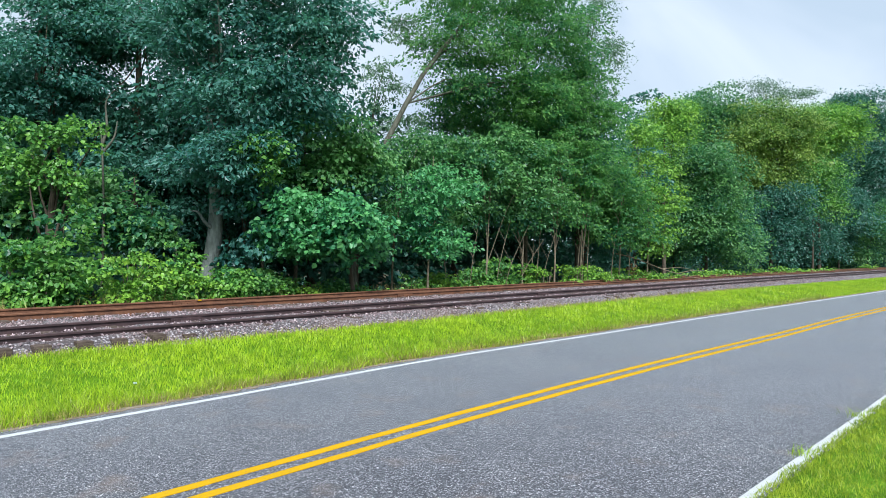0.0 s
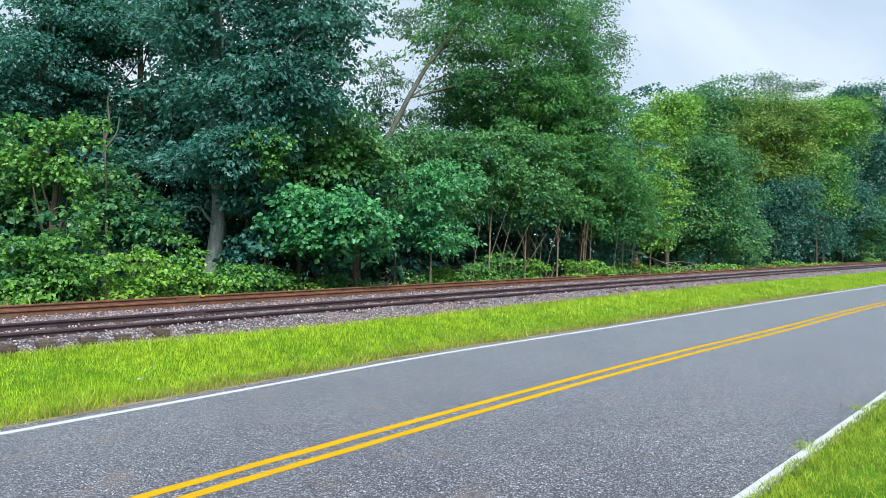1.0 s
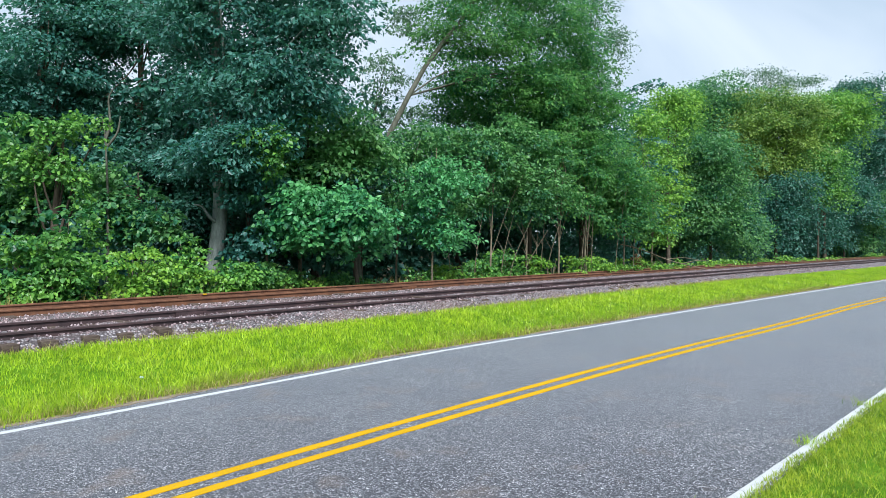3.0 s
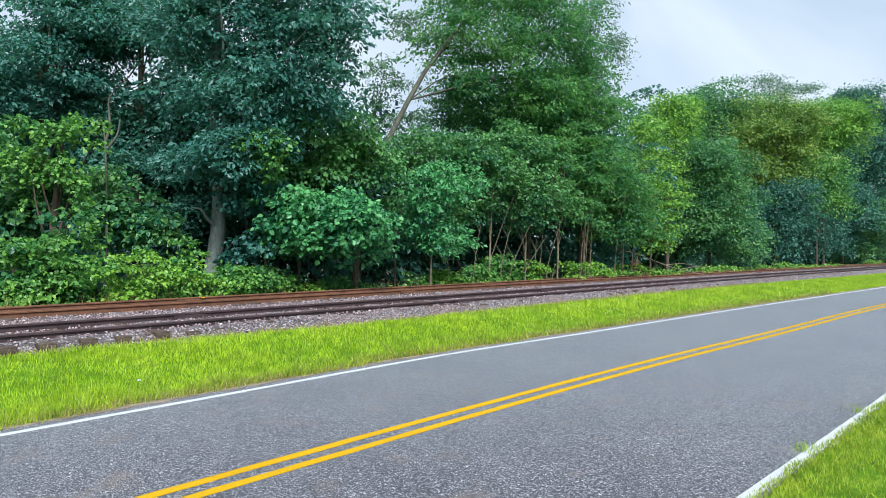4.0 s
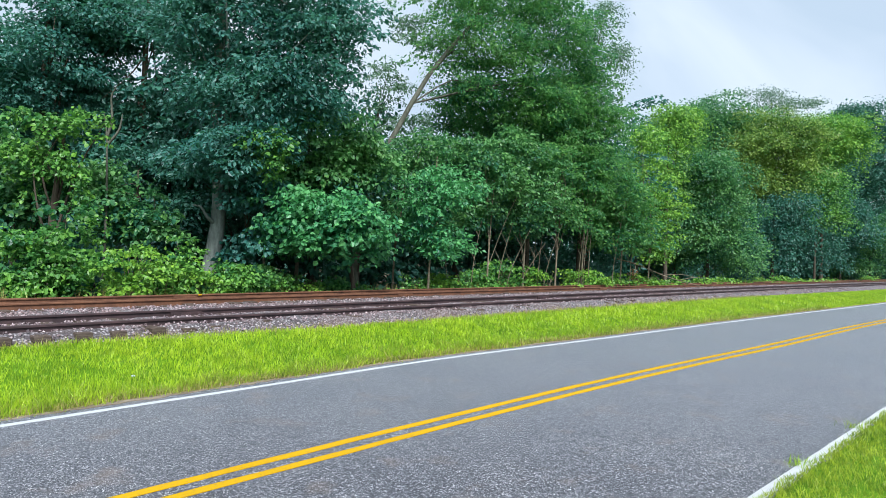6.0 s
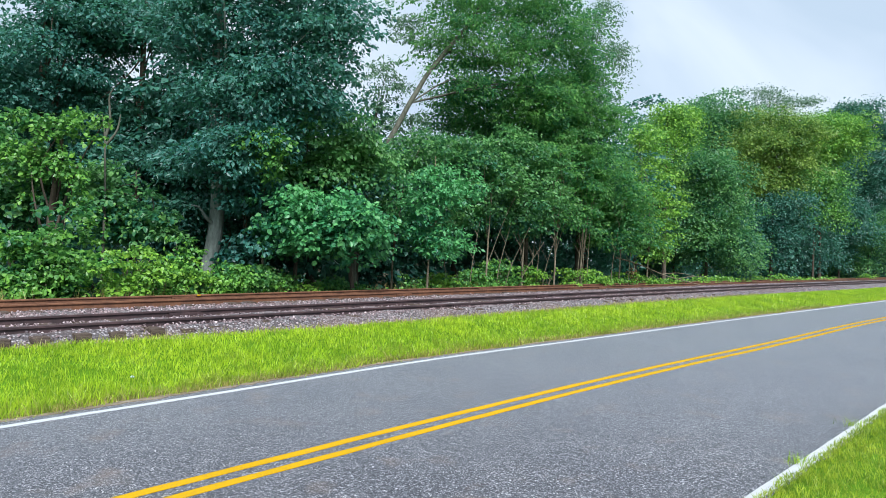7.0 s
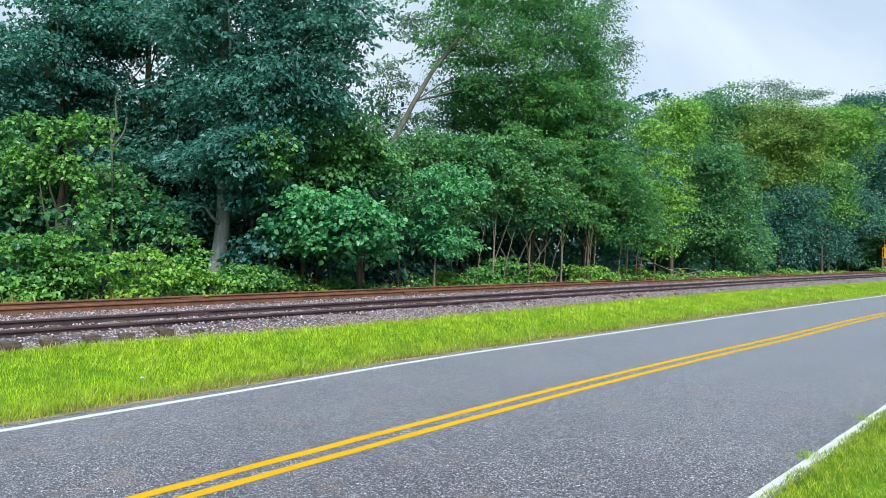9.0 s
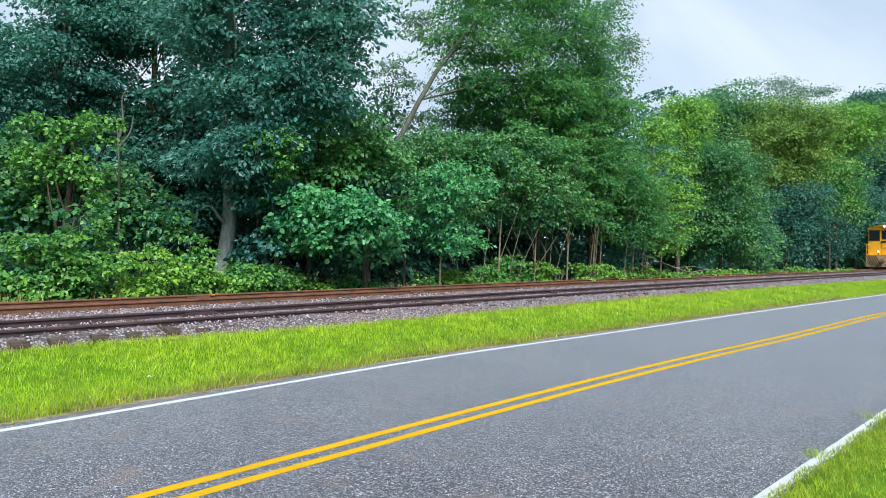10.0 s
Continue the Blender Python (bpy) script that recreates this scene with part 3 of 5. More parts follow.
def make_grass():
    # strip between road and railway
    n = 155000
    u = -3 + 65 * rng.uniform(size=n) ** 2.3
    w = rng.uniform(size=n)
    lo = ROAD.at(u, far_edge(u) + 0.27 + 0.06 * np.sin(u * 2.3) * np.sin(u * 0.7) + 0.05 * rng.normal(size=n))
    ut, ot = RAILS.to(lo[:, 0], lo[:, 1])
    off = ot + (bed_edge(ut) + 0.17 * rng.normal(size=n) - ot) * w
    xy = RAILS.at(ut, off)
    lump = np.array([noise.noise(Vector((p[0] * 0.9, p[1] * 0.9, 0))) + 0.7 * noise.noise(Vector((p[0] * 3.1, p[1] * 3.1, 4))) for p in xy])
    h = (0.08 + 0.04 * lump + 0.022 * rng.normal(size=n)).clip(0.055, 0.22) * np.interp(w, [0, 0.06, 0.25, 0.85, 1], [1.1, 1.45, 1.0, 0.85, 0.4])
    wide = np.interp(u, [0, 20, 60], [0.0032, 0.0075, 0.018])
    near = u < 11
    v, f = joined([blades(xy[near], h[near], wide[near], 0.75), spikes(xy[~near], h[~near], wide[~near])])
    tagged(new("verge_grass", mesh_of("verge_grass", v, f, M_GRASS)), "bright green uncut grass on the verge beside the road", "grass", kind="stuff")
    # darker, longer tufts along the asphalt
    n = 20000
    u = -3 + 34 * rng.uniform(size=n) ** 1.8
    lo = ROAD.at(u, far_edge(u) + 0.3 + 0.06 * np.sin(u * 2.3) * np.sin(u * 0.7) + np.abs(rng.normal(size=n)) * 0.28)
    clump = np.array([noise.noise(Vector((p[0] * 2.2, p[1] * 2.2, 9))) for p in lo])
    lo, clump, wide = lo[clump > -0.12], clump[clump > -0.12], np.interp(u[clump > -0.12], [0, 20, 40], [0.0032, 0.006, 0.01])
    v, f = blades(lo, (0.10 + 0.08 * clump + 0.03 * rng.normal(size=len(lo))).clip(0.04, 0.22), wide, 0.7)
    tagged(new("rank_grass", mesh_of("rank_grass", v, f, M_RANK)), "olive-green rank grass tufts along the asphalt edge", "grass", kind="stuff")
    # straw along the asphalt and the ballast
    n = 26000
    u = -3 + 34 * rng.uniform(size=n) ** 1.6
    w = np.where(rng.uniform(size=n) < 0.75, np.abs(rng.normal(size=n)) * 0.045, 1 - np.abs(rng.normal(size=n)) * 0.06 + 0.02)
    lo = ROAD.at(u, far_edge(u) + 0.25 + 0.06 * np.sin(u * 2.3) * np.sin(u * 0.7))
    ut, ot = RAILS.to(lo[:, 0], lo[:, 1])
    xy = RAILS.at(ut, ot + (bed_edge(ut) + 0.12 * rng.normal(size=n) - ot) * w)
    v, f = blades(xy, (0.07 + 0.035 * rng.normal(size=n)).clip(0.02, 0.17), np.interp(u, [0, 20, 40], [0.003, 0.006, 0.01]), 0.9)
    tagged(new("dry_grass", mesh_of("dry_grass", v, f, M_WEED)), "straw-coloured dry grass stalks along the asphalt edge", "grass", kind="stuff")
    # verge where the camera stands
    n = 72000
    u = 0.5 + 11 * rng.uniform(size=n) ** 1.3
    off = near_edge(u) - 0.012 + 0.012 * np.sin(u * 9) - 3.2 * rng.uniform(size=n) ** 1.5 - 0.02 * np.abs(rng.normal(size=n))
    xy = ROAD.at(u, off)
    keep = np.hypot(xy[:, 0], xy[:, 1]) > 1.0
    xy = xy[keep]
    lump = np.array([noise.noise(Vector((p[0] * 4, p[1] * 4, 2))) for p in xy])
    h = (0.045 + 0.02 * lump + 0.013 * rng.normal(size=len(xy))).clip(0.018, 0.10)
    v, f = blades(xy, h, 0.0027, 0.95)
    tagged(new("verge_grass", mesh_of("verge_grass", v, f, M_LAWN)), "short mown grass on the verge beside the road", "grass", kind="stuff")
    # taller tufts that lean over the white line
    n = 320
    u = np.repeat(np.array([2.6, 4.1, 6.3, 8.2]), 80)
    xy = ROAD.at(u + 0.07 * rng.normal(size=n), near_edge(u) + 0.03 + 0.06 * rng.normal(size=n))
    v, f = blades(xy, (0.07 + 0.03 * rng.normal(size=n)).clip(0.03, 0.13), 0.0025, 1.0)
    tagged(new("grass_tufts", mesh_of("grass_tufts", v, f, M_GRASS)), "green grass tufts leaning over the white edge line", "grass", kind="stuff")
    # sandy strip where asphalt frays out
    u = np.arange(-14, 50, 0.12)
    wave = 0.05 * np.sin(u * 2.3) * np.sin(u * 0.7)
    sand = strip(ROAD, u, far_edge(u) + 0.2, far_edge(u) + 0.34 + wave, 0.008, "sandy_edge", M_SHOULDER, 0.02, 0.025)
    tagged(new("sandy_edge", sand), "pale sandy strip at the asphalt edge", "shoulder", kind="structure")


# ---- trees ----
def floor_at(x, y):
    return float(ground_z(np.array([x]), np.array([y]))[0]) - 0.05


def tree(name, spine, girth, crowns, leaf, bark, label, group="", size=0.15, limbs=6, category="tree", six=False, broad=0.6, low=5, lobe=0.5, cover=1.0, hang=0.5, ragged=0.2, extra=(), squat=(0.28, 0.6)):
    """spine: points of the trunk from the ground up; crowns: (centre, radii, share of lobes); extra: limbs of given points and girth."""
    global rng
    rng = np.random.default_rng(int(abs(spine[0][0]) * 131 + spine[0][1] * 977 + girth * 5000))
    x0, y0 = spine[0][0], spine[0][1]
    base = np.array([x0, y0, floor_at(x0, y0)])
    ob = thing(name, pose(*base), label, category, group)
    line = smooth_path(spine, 16)
    line[0, 2] = base[2] - 0.1
    rad = girth * np.linspace(1, 0.22, 16) ** 0.9
    rad[0] *= 1.45
    rad[1] *= 1.12
    v, f = tube(line - base, rad, 10)
    attach("trunk", mesh_of("trunk", v, f, bark, True), ob)
    found = [lobe_points(c, np.maximum(0.4 * np.array(r), np.array(r) - 0.3 * lobe), lobe, share) for c, r, share in crowns]
    pts, ways = np.vstack([p for p, w in found]), np.vstack([w for p, w in found])
    for k in range(limbs):
        tip = pts[rng.integers(len(pts))]
        s = int(np.clip(low + rng.integers(9), 0, 14))
        root = line[s]
        mid = root * 0.5 + tip * 0.5 + np.array([0, 0, 0.12 * np.linalg.norm(tip - root)]) + 0.2 * rng.normal(size=3)
        v, f = tube(smooth_path([root, mid, tip], 8) - base, np.linspace(rad[s] * 0.38, 0.01, 8), 6)
        attach("limb", mesh_of("limb", v, f, bark, True), ob)
    for points, thick in extra:
        v, f = tube(smooth_path(points, 10) - base, np.linspace(thick, thick * 0.3, 10), 7)
        attach("limb", mesh_of("limb", v, f, bark, True), ob)
    v, f = lobes(pts - base, ways, lobe, size, cover, broad, hang, six, ragged, squat)
    attach("crown", mesh_of("crown", v, f, leaf), ob)
    return ob


def at(b, d, z=0.0):
    """A point d metres ahead, b metres sideways for each of them."""
    return (b * d, d, z)


def mass(b, rise, d, wide, tall, deep=0.0, share=1.0):
    """A leafy mass of a crown: sideways and rise above the eye, and half its width and height, all for each metre ahead."""
    return (b * d, d, EYE + rise * d), (wide * d, deep or 0.85 * wide * d, tall * d), share


def upright(b, d, top, lean=0.0):
    return [at(b, d), at(b + lean * 0.3, d, top * 0.4), at(b + lean, d, top)]


def make_trees():
    # large maple with a pale trunk
    tree("maple_tree", [at(-0.368, 21), at(-0.352, 21, 1.6), at(-0.344, 21, 3.5), at(-0.352, 21, 7), at(-0.34, 21, 12), at(-0.33, 21, 16)], 0.30,
         [mass(-0.335, 0.345, 21, 0.088, 0.075), mass(-0.23, 0.315, 20.6, 0.085, 0.085), mass(-0.168, 0.365, 20.4, 0.05, 0.06), mass(-0.285, 0.25, 20.2, 0.075, 0.05), mass(-0.36, 0.265, 20.6, 0.05, 0.045),
          mass(-0.195, 0.24, 20.8, 0.04, 0.04), mass(-0.395, 0.36, 20.8, 0.06, 0.06), mass(-0.345, 0.145, 19.8, 0.075, 0.038), mass(-0.27, 0.45, 21, 0.13, 0.075), mass(-0.30, 0.18, 19.9, 0.06, 0.03),
          mass(-0.155, 0.30, 21.2, 0.03, 0.04, 0, 0.5)],
         M_MAPLE, M_BARK, "tall maple with dark blue-green crown and pale grey trunk", size=0.17, limbs=12, broad=0.55, lobe=0.46, hang=0.75, ragged=0.24,
         extra=[([at(-0.347, 20.95, 2.6), at(-0.362, 20.6, 2.85), at(-0.372, 20.5, 3.15), at(-0.385, 20.4, 3.2)], 0.07)])
    # tall dark trees at its side; shade is put into the M_DARK leaves
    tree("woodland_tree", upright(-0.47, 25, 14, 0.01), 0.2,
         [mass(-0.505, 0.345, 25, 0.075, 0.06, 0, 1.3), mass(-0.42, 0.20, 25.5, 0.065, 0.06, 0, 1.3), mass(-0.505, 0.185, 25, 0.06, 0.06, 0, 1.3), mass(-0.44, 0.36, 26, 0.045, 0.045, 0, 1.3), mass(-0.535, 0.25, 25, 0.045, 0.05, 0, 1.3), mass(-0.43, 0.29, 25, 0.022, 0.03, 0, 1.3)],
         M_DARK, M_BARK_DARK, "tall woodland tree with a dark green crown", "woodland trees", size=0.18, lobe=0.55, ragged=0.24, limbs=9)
    tree("woodland_tree", upright(-0.63, 24, 13, 0.02), 0.25,
         [mass(-0.595, 0.30, 24, 0.085, 0.075, 0, 1.35), mass(-0.65, 0.25, 23.5, 0.05, 0.05, 0, 1.35), mass(-0.55, 0.36, 24, 0.07, 0.06, 0, 1.35), mass(-0.72, 0.27, 23, 0.07, 0.09, 0, 1.35), mass(-0.60, 0.41, 24, 0.06, 0.04, 0, 1.35)],
         M_MAPLE, M_BARK_DARK, "woodland tree with vines in its blue-green crown", "woodland trees", size=0.17, lobe=0.5, ragged=0.24)
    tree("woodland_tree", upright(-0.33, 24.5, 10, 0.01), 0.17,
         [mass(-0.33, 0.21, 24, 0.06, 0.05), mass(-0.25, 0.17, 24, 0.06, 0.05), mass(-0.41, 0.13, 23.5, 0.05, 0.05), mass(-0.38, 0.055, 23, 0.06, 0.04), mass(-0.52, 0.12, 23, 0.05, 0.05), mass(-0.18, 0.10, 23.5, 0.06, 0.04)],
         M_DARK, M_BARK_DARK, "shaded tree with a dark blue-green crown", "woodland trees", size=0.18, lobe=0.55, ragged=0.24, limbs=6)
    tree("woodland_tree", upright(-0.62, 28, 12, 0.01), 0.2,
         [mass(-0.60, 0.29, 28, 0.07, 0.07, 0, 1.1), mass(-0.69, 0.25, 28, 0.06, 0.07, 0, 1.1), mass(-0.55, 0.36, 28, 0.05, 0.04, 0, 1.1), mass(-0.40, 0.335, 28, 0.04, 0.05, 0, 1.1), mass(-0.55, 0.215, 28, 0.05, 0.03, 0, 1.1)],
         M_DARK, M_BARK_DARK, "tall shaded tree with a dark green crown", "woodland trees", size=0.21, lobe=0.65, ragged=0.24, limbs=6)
    # vine-hung trees
    tree("vine_covered_tree", [at(-0.60, 18.5), at(-0.60, 18.5, 2.5), at(-0.585, 18.5, 5.0)], 0.16,
         [mass(-0.60, 0.19, 18.2, 0.03, 0.022, 0, 0.62), mass(-0.645, 0.205, 18.2, 0.03, 0.014, 0, 0.62), mass(-0.565, 0.20, 18.2, 0.022, 0.02, 0, 0.62), mass(-0.53, 0.185, 18.2, 0.02, 0.025, 0, 0.62), mass(-0.585, 0.135, 18, 0.018, 0.03, 0, 0.62), mass(-0.555, 0.09, 17.9, 0.013, 0.035, 0, 0.62),
          mass(-0.54, 0.04, 17.9, 0.011, 0.034, 0, 0.62), mass(-0.668, 0.14, 18, 0.016, 0.04, 0, 0.62), mass(-0.625, 0.13, 18.3, 0.016, 0.045, 0, 0.62)],
         M_VINE, M_BARK_DARK, "dead tree hung with lime-green vine strands", size=0.12, six=True, broad=0.8, lobe=0.2, hang=1.3, cover=0.9)
    tree("vine_covered_tree", [at(-0.27, 20.4), at(-0.275, 20.4, 2.5), at(-0.278, 20.3, 5.4)], 0.05,
         [mass(-0.275, 0.175, 19.4, 0.028, 0.022), mass(-0.262, 0.14, 19.3, 0.012, 0.025)],
         M_VINE, M_BARK_DARK, "young tree topped by lime-green vines", size=0.13, six=True, broad=0.8, limbs=2, lobe=0.26, hang=1.0)
    tree("young_maple", upright(-0.66, 19.5, 4.6), 0.08,
         [mass(-0.62, 0.10, 19.4, 0.05, 0.05), mass(-0.67, 0.06, 19.2, 0.05, 0.05), mass(-0.70, 0.15, 19.5, 0.05, 0.05)], M_MID, M_BARK_DARK, "young maple overgrown with green vines", size=0.17, six=True, broad=0.8, lobe=0.4)
    tree("young_maple", upright(-0.47, 20, 4.2), 0.08,
         [mass(-0.48, 0.075, 19.6, 0.055, 0.032), mass(-0.52, 0.11, 20, 0.035, 0.03), mass(-0.44, 0.04, 19.8, 0.03, 0.025), mass(-0.50, 0.03, 19.8, 0.035, 0.025)], M_MID, M_BARK_DARK, "young maple with shaded green leaves", size=0.16, six=True, broad=0.75, lobe=0.38)
    # leaning ash
    tree("ash_tree", [at(-0.128, 26), at(-0.135, 26, 1.5), at(-0.118, 26.3, 4.4), at(-0.086, 26.8, 6.3), at(-0.026, 27.6, 9.5), at(0.043, 28.8, 12.4), at(0.08, 30, 15)], 0.185,
         [mass(0.05, 0.345, 29, 0.085, 0.055, 0, 0.74), mass(0.115, 0.285, 30, 0.09, 0.055, 0, 0.74), mass(0.16, 0.355, 30.5, 0.075, 0.05, 0, 0.74), mass(0.025, 0.255, 29, 0.05, 0.03, 0, 0.74), mass(0.085, 0.235, 30, 0.07, 0.035, 0, 0.74), mass(0.16, 0.24, 31, 0.06, 0.05, 0, 0.74),
          mass(0.222, 0.30, 31.5, 0.036, 0.035, 0, 0.74), mass(0.21, 0.23, 32, 0.055, 0.05, 0, 0.74), mass(0.07, 0.42, 30, 0.13, 0.045, 0, 0.7), mass(0.255, 0.205, 32, 0.035, 0.045, 0, 0.74), mass(-0.005, 0.31, 28.4, 0.035, 0.035, 0, 0.7)],
         M_ASH, M_BARK_MID, "leaning ash tree with a high mid-green crown", size=0.165, limbs=10, broad=0.5, low=9, lobe=0.56, ragged=0.26)
    tree("ash_tree", upright(0.21, 34, 14, 0.02), 0.16,
         [mass(0.225, 0.36, 34, 0.038, 0.035, 0, 0.8), mass(0.262, 0.315, 34, 0.024, 0.026, 0, 0.9), mass(0.235, 0.26, 34, 0.035, 0.03, 0, 0.6), mass(0.245, 0.395, 34, 0.014, 0.012, 0, 0.8)], M_FEATHER, M_BARK_DARK,
         "slim ash tree with a feathery upright crown", size=0.15, lobe=0.4, ragged=0.4, cover=0.9, broad=0.4)
    tree("locust_tree", upright(-0.13, 29, 9, 0.03), 0.09,
         [mass(-0.085, 0.275, 28.5, 0.035, 0.035, 0, 0.26), mass(-0.105, 0.215, 28.5, 0.03, 0.03, 0, 0.3), mass(-0.055, 0.20, 28.5, 0.035, 0.025, 0, 0.3), mass(-0.06, 0.35, 28.5, 0.03, 0.025, 0, 0.5)], M_FEATHER, M_BARK_DARK,
         "thin-crowned locust with pale feathery leaves", size=0.14, lobe=0.36, ragged=0.18, cover=1.15, broad=0.5)
    tree("ash_tree", upright(0.13, 33, 9.5, 0.01), 0.14,
         [mass(0.015, 0.215, 32.5, 0.05, 0.03), mass(0.085, 0.19, 33, 0.06, 0.035), mass(0.155, 0.19, 33.5, 0.045, 0.035), mass(0.215, 0.18, 34, 0.045, 0.035), mass(0.05, 0.155, 33, 0.06, 0.03), mass(0.13, 0.145, 33, 0.06, 0.03), mass(0.20, 0.27, 34, 0.05, 0.05, 0, 0.7)],
         M_MID, M_BARK_DARK, "shaded ash tree behind the saplings", size=0.17, limbs=9, lobe=0.55, ragged=0.26)
    # understory maples with broad light leaves
    tree("young_maple", [at(-0.13, 21.5), at(-0.14, 21.5, 1.5), at(-0.16, 21.2, 3.4)], 0.09,
         [mass(-0.195, 0.078, 20.4, 0.062, 0.03), mass(-0.135, 0.05, 20.5, 0.05, 0.042), mass(-0.21, 0.025, 20.3, 0.045, 0.03), mass(-0.11, 0.015, 20.6, 0.03, 0.028), mass(-0.245, 0.045, 20.2, 0.03, 0.02)],
         M_SAPLING, M_BARK_DARK, "young maple with layered fresh green leaves", size=0.16, six=True, broad=0.8, lobe=0.38, hang=0.6)
    tree("young_maple", upright(-0.225, 22, 6, 0.02), 0.08,
         [mass(-0.195, 0.19, 22, 0.065, 0.038), mass(-0.125, 0.145, 22.5, 0.05, 0.045), mass(-0.24, 0.12, 21.8, 0.04, 0.035), mass(-0.175, 0.13, 22, 0.04, 0.03)], M_MID, M_BARK_DARK, "young maple with mid-green leaves", size=0.16, six=True, broad=0.7, lobe=0.42)
    tree("young_maple", upright(-0.30, 21.4, 4.2), 0.07,
         [mass(-0.29, 0.10, 20.8, 0.045, 0.035), mass(-0.28, 0.035, 20.4, 0.035, 0.03), mass(-0.315, 0.0, 20.6, 0.02, 0.025)], M_MAPLE, M_BARK_DARK, "young maple with shaded blue-green leaves", size=0.16, six=True, broad=0.75, lobe=0.38)
    for b, d, leaf, crowns in (
            (-0.02, 24.2, M_SAPLING, ((-0.015, 0.10, 0.062, 0.045), (-0.04, 0.05, 0.04, 0.035), (0.0, 0.03, 0.03, 0.03))),
            (0.07, 27.2, M_MID, ((0.075, 0.115, 0.048, 0.045), (0.055, 0.16, 0.05, 0.035), (0.045, 0.065, 0.03, 0.025))),
            (0.125, 28.4, M_MID, ((0.105, 0.175, 0.035, 0.035), (0.125, 0.09, 0.048, 0.04), (0.145, 0.13, 0.04, 0.045), (0.135, 0.05, 0.025, 0.02))),
            (0.175, 29.6, M_ASH, ((0.19, 0.075, 0.035, 0.03), (0.165, 0.16, 0.04, 0.035))),
            (0.215, 31, M_ASH, ((0.19, 0.19, 0.03, 0.04), (0.215, 0.11, 0.042, 0.045), (0.235, 0.15, 0.04, 0.035), (0.225, 0.06, 0.028, 0.025))),
            (0.275, 33, M_ASH, ((0.275, 0.10, 0.05, 0.05), (0.285, 0.045, 0.045, 0.04), (0.245, 0.06, 0.03, 0.04))),
            (0.318, 35, M_LIME, ((0.32, 0.135, 0.032, 0.05), (0.335, 0.06, 0.035, 0.06), (0.31, 0.19, 0.025, 0.03))),
            (-0.075, 25.5, M_MID, ((-0.075, 0.135, 0.045, 0.035), (-0.02, 0.17, 0.055, 0.03), (-0.09, 0.09, 0.03, 0.03)))):
        tree("sapling", upright(b, d, 5.5, 0.01), 0.05, [mass(x, e, d, w, h) for x, e, w, h in crowns], leaf, M_TWIG, "slender sapling with a light green crown", "saplings at the wood's edge", size=0.165, limbs=5, lobe=0.44, broad=0.62)
